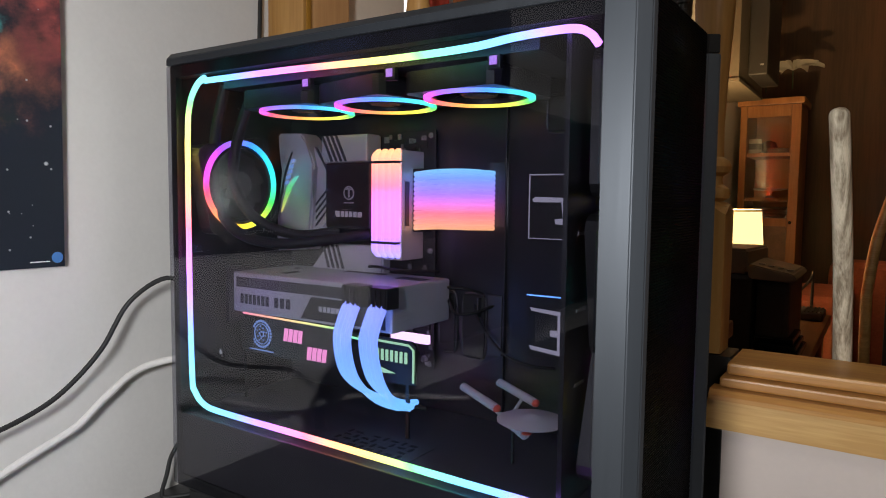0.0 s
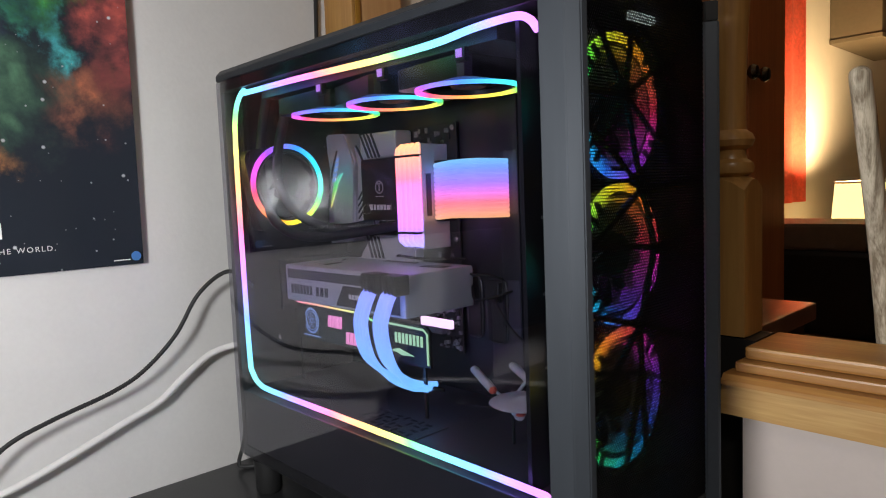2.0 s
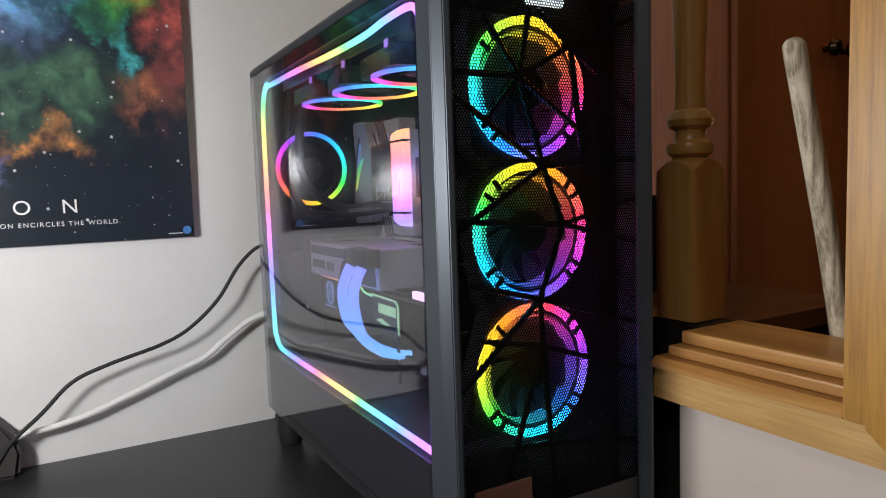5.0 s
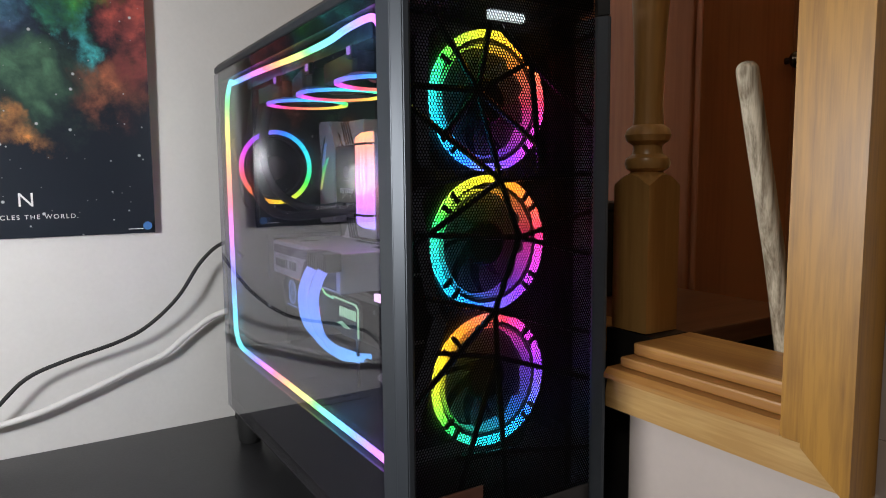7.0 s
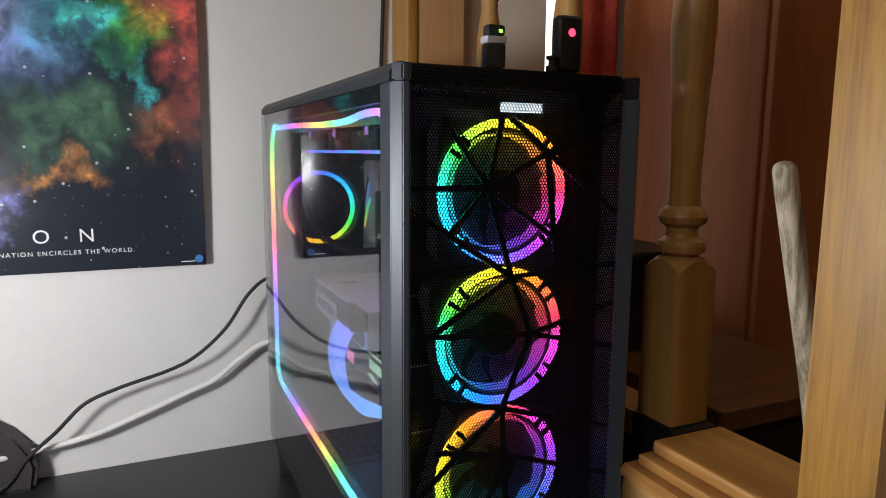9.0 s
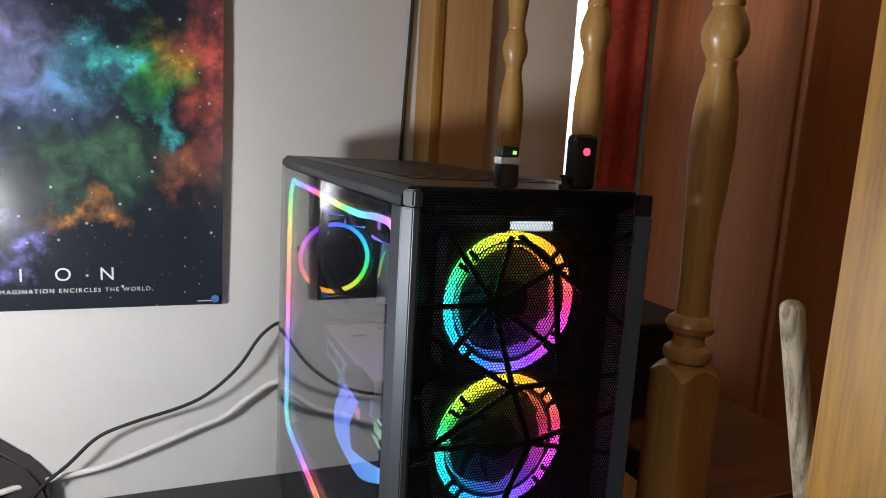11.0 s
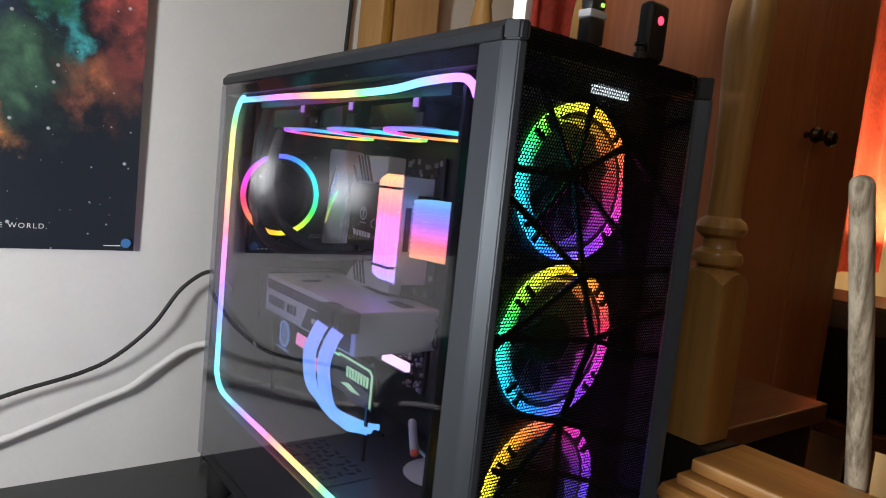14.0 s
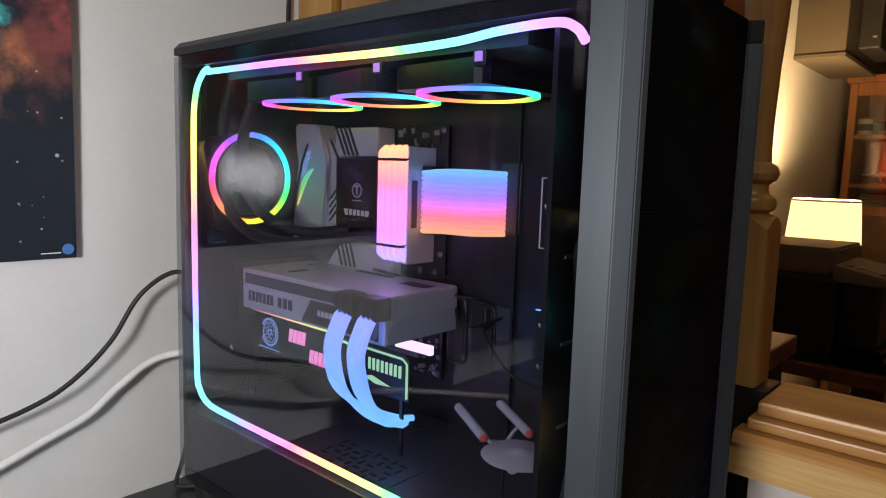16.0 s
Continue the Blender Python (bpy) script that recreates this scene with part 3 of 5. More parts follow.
        mr = nt.nodes.new("ShaderNodeMapRange")
        mr.inputs["From Min"].default_value, mr.inputs["From Max"].default_value = size, size * 0.45
        nt.links.new(vo.outputs["Distance"], mr.inputs["Value"])
        pick = nt.nodes.new("ShaderNodeMath")
        pick.operation = "GREATER_THAN"
        pick.inputs[1].default_value = (0.74, 0.91, 0.95)[k]
        nt.links.new(sep.outputs[0], pick.inputs[0])
        mul = nt.nodes.new("ShaderNodeMath")
        mul.operation = "MULTIPLY"
        nt.links.new(mr.outputs[0], mul.inputs[0])
        nt.links.new(pick.outputs[0], mul.inputs[1])
        mx = nt.nodes.new("ShaderNodeMix")
        mx.data_type = "RGBA"
        amt = nt.nodes.new("ShaderNodeMath")
        amt.operation = "MULTIPLY"
        amt.inputs[1].default_value = amount
        nt.links.new(mul.outputs[0], amt.inputs[0])
        nt.links.new(amt.outputs[0], mx.inputs["Factor"])
        nt.links.new(last, mx.inputs["A"])
        mx.inputs["B"].default_value = (0.85, 0.87, 0.9, 1)
        last = mx.outputs["Result"]
    nt.links.new(last, b.inputs["Base Color"])
    b.inputs["Roughness"].default_value = 0.22
    b.inputs["Specular IOR Level"].default_value = 0.5
    b.inputs["Coat Weight"].default_value, b.inputs["Coat Roughness"].default_value = 0.8, 0.075
    return m


PY0, PY1, PZ0, PZ1 = -0.525, 0.386, 1.056, 1.70


def sheet_out(y, z):
    """How far the paper stands off the wall."""
    curl = 0.011 * max(0.0, (y - 0.33) / 0.06) ** 2 * (0.35 + 0.65 * math.sin(min(1, max(0, (z - PZ0) / 0.5)) * math.pi * 0.75))
    return 0.003 + 0.010 * max(0.0, y + 0.2) + curl + 0.0012 * (1 + math.sin(7 * y + 3 * z) * math.cos(9 * z))


poster = thing("poster", (WX, 0, PZ0), "glossy dark space poster of a coloured nebula", "poster")
bm = bmesh.new()
nu, nv = 60, 40
grid = [[bm.verts.new((WX + sheet_out(PY0 + (PY1 - PY0) * i / nu, PZ0 + (PZ1 - PZ0) * j / nv), PY0 + (PY1 - PY0) * i / nu, PZ0 + (PZ1 - PZ0) * j / nv)) for j in range(nv + 1)] for i in range(nu + 1)]
for i in range(nu):
    for j in range(nv):
        bm.faces.new((grid[i][j], grid[i + 1][j], grid[i + 1][j + 1], grid[i][j + 1]))
bmesh.ops.solidify(bm, geom=bm.faces[:], thickness=0.0005)
part("printed_sheet", bm, poster_paint(), poster)
ON_WALL = Matrix(((0, 0, 1, 0), (1, 0, 0, 0), (0, 1, 0, 0), (0, 0, 0, 1)))


def wall_text(words, y, z, size, spacing, out, name, label=""):
    bm = lettering(words, size, Matrix.Translation((WX + out, y, z)) @ ON_WALL, 0.0002, spacing)
    return part(name, bm, M_WHITEINK, poster, label, smooth=False)


for ch, y in (("T", 0.0595), ("I", 0.1125), ("O", 0.157), ("N", 0.2145)):
    wall_text(ch, y, 1.099, 0.027, 1.0, 0.0108, "title_letter", "white serif title letter")
wall_text("LIMITED.  IMAGINATION ENCIRCLES THE WORLD.", 0.034, 1.0815, 0.0088, 1.30, 0.0120, "motto", "small white motto line")
part("publisher_mark", lathe([(0.0001, 0), (0.006, 0.0004), (0.006, 0.001), (0.0001, 0.0012)], (WX + 0.0200, 0.375, 1.067), 20, m=ON_WALL), mat("blue_ink", (0.06, 0.2, 0.5), 0.4, vary=0.1, scale=200, bump=0.0), poster, "small round blue mark", smooth=False)
part("publisher_line", box(WX + 0.0135, WX + 0.0140, 0.350, 0.370, 1.062, 1.0632), M_WHITEINK, poster, "thin white bar", smooth=False)

# cables on the wall
solo("power_cord", tube([(-0.672, 0.49, 1.02), (-0.70, 0.470, 1.040), (-0.735, 0.443, 1.011), (-0.735, 0.408, 0.961), (-0.735, 0.365, 0.923), (-0.735, 0.324, 0.904), (-0.735, 0.258, 0.887), (-0.735, 0.210, 0.869),
                         (-0.735, 0.172, 0.833), (-0.735, 0.136, 0.802), (-0.73, 0.099, 0.762), (-0.72, 0.02, 0.7535)], 0.0028, 6), M_RUBBER, (-0.735, 0.258, 0.75), "thin black power cord hanging before the wall", "cable")
solo("data_cord", tube([(-0.68, 0.53, 0.945), (-0.75, 0.472, 0.927), (-0.757, 0.425, 0.899), (-0.757, 0.390, 0.873), (-0.757, 0.347, 0.857), (-0.757, 0.282, 0.833), (-0.757, 0.213, 0.811),
                        (-0.755, 0.140, 0.801), (-0.72, 0.07, 0.803), (-0.65, -0.15, 0.757)], 0.0044, 6), M_WHITECABLE, (-0.757, 0.282, 0.75), "thick white cable sagging along the wall", "cable")
solo("hanging_cable", tube([(WX + 0.006, 0.690, 2.41), (WX + 0.006, 0.688, 1.8), (WX + 0.006, 0.682, 1.56), (WX + 0.007, 0.672, 1.28), (WX + 0.008, 0.664, 0.9), (WX + 0.009, 0.66, 0.7505)], 0.0032, 6), M_RUBBER, (WX + 0.01, 0.66, 0.75), "black cord running down the wall corner", "cable")
solo("rear_cord", tube([(-0.690, 0.54, 0.870), (-0.730, 0.517, 0.835), (-0.750, 0.506, 0.806), (-0.750, 0.497, 0.780), (-0.750, 0.490, 0.7595), (-0.745, 0.495, 0.7535), (-0.72, 0.53, 0.7535)], 0.0028, 6), M_RUBBER, (-0.70, 0.46, 0.75), "black cord dropping behind the case to the desk", "cable")
# dark rounded thing at the wall and a coil beside it
solo("desk_speaker", prism([(-0.10, 0.7505), (-0.10, 0.92), (0.02, 0.905), (0.07, 0.875), (0.115, 0.835), (0.140, 0.805), (0.146, 0.785), (0.140, 0.7505)], WX + 0.004, -0.735, "x", bevel=0.006), M_BROWN, (-0.76, 0.0, 0.7505), "dark brown slanted case standing against the wall", "speaker")
bm = None
for k in range(4):
    ring = [(-0.66 + (0.045 + 0.004 * k) * math.cos(a), 0.045 + (0.036 + 0.003 * (k % 2)) * math.sin(a), 0.7545 + 0.006 * k) for a in [2 * math.pi * i / 28 for i in range(28)]]
    bm = tube(ring, 0.0036, 1, 8, bm, closed=True)
solo("cable_coil", bm, M_RUBBER, (-0.66, 0.045, 0.7505), "coiled black cable lying on the desk", "cable")

# dark monitor standing beside the poster, seen only mirrored in the glass
mon = thing("monitor", (-0.64, -0.41, 0.7505), "wide dark flat monitor on a black stand", "monitor")
part("screen", box(-0.622, -0.6185, -0.775, -0.045, 0.895, 1.315), M_SCREEN, mon, "dark glossy screen", smooth=False)
part("housing", box(-0.655, -0.6225, -0.785, -0.035, 0.885, 1.325, 0.006), M_PLASTIC, mon, smooth=False)
part("neck", box(-0.680, -0.656, -0.45, -0.37, 0.765, 1.08, 0.004), M_PLASTIC, mon, smooth=False)
part("base", box(-0.74, -0.56, -0.53, -0.29, 0.7505, 0.7645, 0.005), M_PLASTIC, mon, smooth=False)

# ---------- the computer case ----------
X0, X1, Y0, Y1, Z0, Z1 = -0.683, -0.143, 0.462, 0.682, 0.796, 1.2955
case = thing("computer_case", ((X0 + X1) / 2, (Y0 + Y1) / 2, 0.75), "black steel tower case with glass side and mesh front", "computer case")
part("top_panel", prism([(X0, Y0 + 0.0125), (-0.1535, Y0 + 0.0125), (-0.1535, Y1 - 0.0105), (-0.162, Y1), (X0, Y1)], 1.281, Z1, "z", bevel=0.002), M_CASE, case, "satin black top cover", smooth=False)
part("top_rail", prism([(Y0, 1.281), (Y0, 1.2885), (Y0 + 0.0065, Z1), (Y0 + 0.0123, Z1), (Y0 + 0.0123, 1.281)], X0, -0.151, "x", bevel=0.0006), M_PILLAR, case, "dark grey chamfered edge rail", smooth=False)
bm = None
for i in range(22):
    x = X0 + 0.05 + i * 0.0185
    bm = box(x, x + 0.009, 0.50, 0.645, Z1 - 0.0005, Z1 + 0.0009, 0.0003, bm)
part("top_vent_ribs", bm, M_INNER, case, smooth=False)
part("bottom_panel", box(X0, X1 - 0.004, Y0 + 0.004, Y1, Z0, 0.812, 0.003), M_CASE, case, smooth=False)
part("rear_panel", box(X0, X0 + 0.004, Y0 + 0.005, Y1, 0.8125, 1.2805), M_CASE, case, smooth=False)
part("side_panel", box(X0 + 0.0045, -0.178, Y1 - 0.006, Y1, 0.8125, 1.2805), M_CASE, case, smooth=False)
part("front_pillar", prism([(-0.173, Y0), (-0.150, Y0), (-0.1400, Y0 + 0.0055), (-0.1380, Y0 + 0.0105), (-0.141, Y0 + 0.0128), (-0.173, Y0 + 0.0128)], 0.8, 1.2805, "z", bevel=0.0008), M_FRONTPILLAR, case, "silver-grey satin pillar", smooth=False)
part("pillar_cap", prism([(-0.1505, Y0 + 0.0004), (-0.1400, Y0 + 0.0055), (-0.1380, Y0 + 0.0105), (-0.1380, Y0 + 0.0122), (-0.1505, Y0 + 0.0122)], 1.2812, Z1 - 0.002, "z", bevel=0.0012), M_PILLAR, case, "dark grey satin corner", smooth=False)
part("front_pillar", prism([(-0.177, Y1), (-0.1410, Y1), (-0.1385, Y1 - 0.002), (-0.1392, Y1 - 0.004), (-0.1490, Y1 - 0.0095), (-0.177, Y1 - 0.0095)], 0.8, 1.2755, "z", bevel=0.0008), M_EDGE, case, "blue-grey satin pillar", smooth=False)
part("pillar_cap", prism([(-0.153, Y1 - 0.0005), (-0.1415, Y1 - 0.0005), (-0.1392, Y1 - 0.003), (-0.149, Y1 - 0.0092), (-0.153, Y1 - 0.0092)], 1.2760, Z1 - 0.0018, "z", bevel=0.0008), M_CASE, case, "satin black corner", smooth=False)
part("front_mesh", punched_sheet(Y0 + 0.0132, Y1 - 0.0098, 0.838, 1.2940, -0.1500, 0.00095, 0.0027, 0.00115), M_MESH, case, "finely punched black mesh", smooth=False)
part("front_foot_bar", box(-0.159, -0.1495, Y0 + 0.0132, Y1 - 0.0098, 0.8, 0.8375, 0.002), M_CASE, case, smooth=False)
part("front_badge", box(-0.1497, -0.1478, 0.488, 0.545, 0.842, 0.868, 0.0008), M_BADGE, case, "small copper coloured badge", smooth=False)
# web of black ribs behind the mesh
A, B, C, D, E, F = (0.545, 1.203), (0.600, 1.231), (0.568, 1.130), (0.588, 1.080), (0.562, 1.018), (0.564, 0.977)
lft, rgt = Y0 + 0.014, Y1 - 0.011
for p, q in ((A, (lft, 1.203)), (A, (0.505, 1.258)), (A, (0.557, 1.258)), (A, B), (A, C), (A, (0.51, 1.165)), (A, (0.609, 1.16)), (B, (0.565, 1.258)), (B, (rgt, 1.26)), (B, (0.611, 1.14)),
             (B, (rgt, 1.18)), (C, (lft, 1.19)), (C, (lft, 1.075)), (C, D), (C, (rgt, 1.135)), (D, (lft, 1.088)), (D, E), (D, (rgt, 1.10)), (D, (rgt, 1.06)), (E, (lft, 0.945)), (E, F),
             (E, (rgt, 0.985)), (E, (lft, 1.04)), (F, (0.50, 0.99)), (F, (rgt, 0.94)), (F, (0.575, 0.840)), (F, (0.515, 0.842)), ((0.575, 0.89), (rgt, 0.872)), ((0.575, 0.89), (0.52, 0.895))):
    part("mesh_rib", tube([(-0.1535, *p), (-0.1535, *q)], 0.0026, 1, 6), M_CASE, case, smooth=False)
for cz in (1.198, 1.074, 0.950):
    for deg in (34, 47, 133, 146, 214, 227, 313, 326):
        one = box(0.0505, 0.0615, -0.0020, 0.0020, -0.0012, 0.0012)
        one.transform(Matrix.Translation((-0.1722, 0.572, cz)) @ Matrix(((0, 0, 1, 0), (1, 0, 0, 0), (0, 1, 0, 0), (0, 0, 0, 1))) @ Matrix.Rotation(radians(deg), 4, "Z"))
        part("fan_clip", one, M_PLASTIC, case, smooth=False)
part("glass_panel", box(X0 + 0.002, -0.1745, Y0 - 0.001, Y0 + 0.003, 0.802, 1.2795), M_GLASS, case, "smoked tempered glass side panel", smooth=False)
part("side_rail", box(X0 + 0.0045, -0.1745, Y0 + 0.0036, Y0 + 0.016, 1.268, 1.2805), M_CASE, case, smooth=False)
part("side_rail", box(X0 + 0.0045, X0 + 0.012, Y0 + 0.0036, Y0 + 0.014, 0.813, 1.2675), M_CASE, case, smooth=False)
part("power_shroud", box(X0 + 0.0045, -0.180, Y0 + 0.0045, 0.668, 0.8125, 0.886, 0.0015), M_SHROUD, case, "black steel power supply cover", smooth=False)
part("board_tray", box(X0 + 0.0045, -0.180, 0.646, 0.650, 0.8865, 1.280), M_INNER, case, "black steel board tray", smooth=False)
part("front_bracket", box(-0.2085, -0.2045, Y0 + 0.018, 0.645, 0.8865, 1.2675), M_INNER, case, smooth=False)
for fx, fy in ((X0 + 0.03, Y0 + 0.022), (X0 + 0.03, Y1 - 0.022), (X1 - 0.035, Y0 + 0.022), (X1 - 0.035, Y1 - 0.022)):
    part("foot", lathe([(0.014, 0), (0.0165, 0.004), (0.0175, 0.03), (0.019, 0.0455)], (fx, fy, 0.7502), 20), M_RUBBER, case)
# vent slots in the power cover, laid in a weave
# added patch round the slots, lighter in place of the cables' reflection
part("vent_plate", box(-0.482, -0.366, 0.4815, 0.542, 0.8855, 0.8868, 0.0004), M_COVERSHEEN, case, "paler patch of the slotted cover, imitating reflected cable glow", smooth=False)
for i in range(8):
    for j in range(5):
        if (i + 2 * j) % 7 == 3:
            continue
        cx, cy = -0.468 + i * 0.0118 + (j % 2) * 0.004, 0.489 + j * 0.0105
        flip = (i + j) % 2
        lx, ly = (0.0042, 0.0016) if flip else (0.0016, 0.0042)
        part("vent_slot", box(cx - lx, cx + lx, cy - ly, cy + ly, 0.8862, 0.8873), M_RUBBER, case, "dark slot in the cover", smooth=False)
for gx0, gx1, gz0, gz1 in ((-0.400, -0.369, 0.955, 1.030), (-0.432, -0.408, 0.958, 1.030), (-0.300, -0.250, 1.205, 1.245)):
    cx, cz, rx, rz = (gx0 + gx1) / 2, (gz0 + gz1) / 2, (gx1 - gx0) / 2, (gz1 - gz0) / 2
    rim = [(cx + rx * math.copysign(abs(math.cos(a)) ** 0.4, math.cos(a)), 0.6445, cz + rz * math.copysign(abs(math.sin(a)) ** 0.4, math.sin(a))) for a in [2 * math.pi * i / 40 for i in range(40)]]
    # grey rim stands in for light catching the slot edge
    part("grommet_rim", tube(rim, 0.0013, 1, 6, closed=True), M_SILVER_D, case, "grey slot rim imitating its lit edge")
    part("grommet", box(gx0 + 0.0016, gx1 - 0.0016, 0.6425, 0.6458, gz0 + 0.0016, gz1 - 0.0016, 0.0015), M_RUBBER, case, "oval rubber cable grommet", smooth=False)
part("tray_recess", box(-0.367, -0.3435, 0.6430, 0.6458, 1.106, 1.176, 0.0008), M_SHROUD, case, "bent steel cable channel", smooth=False)
for z in (1.1405, 1.1490):
    part("channel_hole", lathe([(0.0016, 0), (0.0016, 0.0006)], (-0.3620, 0.6428, z), 12, m=Matrix.Rotation(radians(90), 4, "X")), M_RUBBER, case, smooth=False)
part("tray_fold", box(-0.3462, -0.3446, 0.6405, 0.6458, 0.890, 1.276, 0.0004), M_INNER, case, "folded steel seam", smooth=False)
part("tray_column", box(-0.3665, -0.3490, 0.6432, 0.6458, 0.962, 1.030, 0.0008), M_SHROUD, case, smooth=False)
part("tray_clip", box(-0.3768, -0.3745, 0.6360, 0.6424, 1.004, 1.026, 0.0004), M_SILVER_D, case, "bent metal clip", smooth=False)
for z in (0.985, 1.046, 1.108):
    part("bracket_slot", box(-0.2040, -0.2034, 0.500, 0.520, z, z + 0.0026), M_CHIP, case, "bright slot edge", smooth=False)
part("indicator_bar", box(-0.158, -0.1531, 0.557, 0.593, 1.2625, 1.2695), M_WHITEGLOW, case, "lit white status bar", smooth=False)
part("power_button", lathe([(0.005, 0), (0.005, 0.004), (0.003, 0.005), (0.003, 0.009), (0.005, 0.010), (0.005, 0.012)], (-0.156, 0.603, Z1 + 0.0002), 16), M_PLASTIC, case, "small black button")

# light strip round the glass
loop = [(-0.178, 0.880), (-0.181, 0.8925), (-0.20, 0.8945), (-0.30, 0.895), (-0.45, 0.896), (-0.60, 0.8965), (-0.636, 0.900), (-0.652, 0.912), (-0.657, 0.932), (-0.659, 1.06), (-0.658, 1.20), (-0.653, 1.238), (-0.642, 1.256),
        (-0.628, 1.2645), (-0.6265, 1.2615), (-0.612, 1.2612), (-0.50, 1.2605), (-0.37, 1.2575), (-0.29, 1.258), (-0.245, 1.2615), (-0.202, 1.262), (-0.187, 1.257), (-0.1795, 1.248)]
strip = solo("light_strip", tube([(x, Y0 + 0.0085, z) for x, z in loop], 0.0031, 6, 10), M_STRIP, (-0.42, Y0 + 0.0085, 0.89), "glowing rainbow light strip looping inside the glass", "light strip")

# ---------- fans ----------


def make_fan():
    t = thing("case_fan", (0, 0, 0), "black case fan with a glowing rainbow ring", "fan", "cooling fans in the case")
    bm = bmesh.new()
    n = 64
    rows = []
    for i in range(n):
        a = 2 * math.pi * i / n
        c, s = math.cos(a), math.sin(a)
        k = 0.0595 / max(abs(c), abs(s))
        k = min(k, 0.079)
        rows.append([bm.verts.new((r * c, r * s, z)) for r, z in ((0.0510, -0.0125), (k, -0.0125), (k, 0.0098), (0.0510, 0.0098))])
    for i in range(n):
        a, b = rows[i], rows[(i + 1) % n]
        for q in range(4):
            bm.faces.new((a[q], a[(q + 1) % 4], b[(q + 1) % 4], b[q]))
    part("frame", bm, M_PLASTIC, t, smooth=False)
    part("light_ring", annulus(0.0538, 0.0604, 0.0100, 0.0136), M_RING, t, "lit rainbow diffuser ring", smooth=False)
    # inner wall of the fan; its glow imitates reflected ring light
    part("inner_ring", annulus(0.0474, 0.0488, -0.006, 0.0112), M_RINGREFLECT, t, "fan inner wall glowing in place of reflected ring light", smooth=False)
    part("hub", lathe([(0.0001, 0.0100), (0.018, 0.0096), (0.0205, 0.0075), (0.0205, -0.010)][::-1], (0, 0, 0), 28), M_PLASTIC, t)
    for k in range(9):
        bm = bmesh.new()
        a = 2 * math.pi * k / 9
        cols = []
        for i in range(6):
            r = 0.020 + 0.0250 * i / 5
            sweep = 0.35 * (i / 5) ** 1.5
            w0 = 0.33 + 0.05 * i / 5
            cols.append([bm.verts.new((r * math.cos(a + sweep + u * w0), r * math.sin(a + sweep + u * w0), 0.0068 * (-u) * (1.1 - 0.25 * i / 5))) for u in (-1, -0.35, 0.35, 1)])
        for p, q in zip(cols, cols[1:]):
            for i in range(3):
                bm.faces.new((p[i], p[i + 1], q[i + 1], q[i]))
        bmesh.ops.solidify(bm, geom=bm.faces[:], thickness=0.0012)
        part("blade", bm, M_BLADE, t)
    for k in range(4):
        a = math.pi / 4 + k * math.pi / 2
        part("spoke", tube([(0.018 * math.cos(a), 0.018 * math.sin(a), -0.0108), (0.058 * math.cos(a), 0.058 * math.sin(a), -0.0108)], 0.0018, 1, 6), M_PLASTIC, t, smooth=False)
    return t


FACE_X = Matrix(((0, 0, 1, 0), (1, 0, 0, 0), (0, 1, 0, 0), (0, 0, 0, 1)))
FACE_DOWN = Matrix(((1, 0, 0, 0), (0, -1, 0, 0), (0, 0, -1, 0), (0, 0, 0, 1)))


def spin(deg):
    return Matrix.Rotation(radians(deg), 4, "Z")


fan = make_fan()
fan.matrix_basis = Matrix.Translation((-0.188, 0.572, 1.198)) @ FACE_X @ spin(180)
for place, face, turn, size in (((-0.188, 0.572, 1.074), FACE_X, 190, 1), ((-0.188, 0.572, 0.950), FACE_X, 252, 1), ((-0.655, 0.534, 1.150), FACE_X, 10, 0.875),
                                ((-0.549, 0.548, 1.2405), FACE_DOWN, 0, 0.87), ((-0.437, 0.548, 1.2405), FACE_DOWN, 12, 0.87), ((-0.325, 0.548, 1.2405), FACE_DOWN, 4, 0.87)):
    copy_thing(fan, Matrix.Translation(place) @ face @ spin(turn) @ Matrix.Scale(size, 4))
for ob in list(scene.objects):
    if ob.name.startswith("light_ring") and (ob.parent.location.x > -0.2 or ob.parent.location.z > 1.22):
        ob.material_slots[0].link = "OBJECT"
        ob.material_slots[0].material = M_RING_FRONT if ob.parent.location.x > -0.2 else M_RING_TOP
# roof and rear fans: shade is put into blade and inner ring colour
for ob in list(scene.objects):
    if ob.name.startswith(("blade", "inner_ring")) and ob.parent.location.x < -0.2:
        ob.material_slots[0].link = "OBJECT"
        ob.material_slots[0].material = M_BLADE_SHADED
rad = thing("radiator", (-0.43, 0.55, 1.2545), "long black radiator under the top cover", "radiator")
part("core", box(-0.62, -0.236, 0.490, 0.612, 1.2545, 1.2795), M_INNER, rad, smooth=False)
for x in (-0.489, -0.383, -0.275):
    lead = thing("fan_lead", (x, 0.490, 1.2425), "small fan plug with a lit square", "cable plug", "fan plugs")
    part("plug", box(x - 0.006, x + 0.006, 0.4855, 0.4915, 1.2425, 1.2545, 0.001), M_PLASTIC, lead, smooth=False)
    part("lit_square", box(x - 0.0034, x + 0.0034, 0.4842, 0.4854, 1.2458, 1.2530, 0.0003), M_SQGLOW, lead, "lit violet square", smooth=False)

# ---------- main board ----------
board = thing("motherboard", (-0.55, 0.643, 0.935), "dark circuit board with silver heat covers", "motherboard")
part("circuit_board", box(-0.662, -0.437, 0.640, 0.6425, 0.935, 1.215, 0.0005), M_PCB, board, smooth=False)
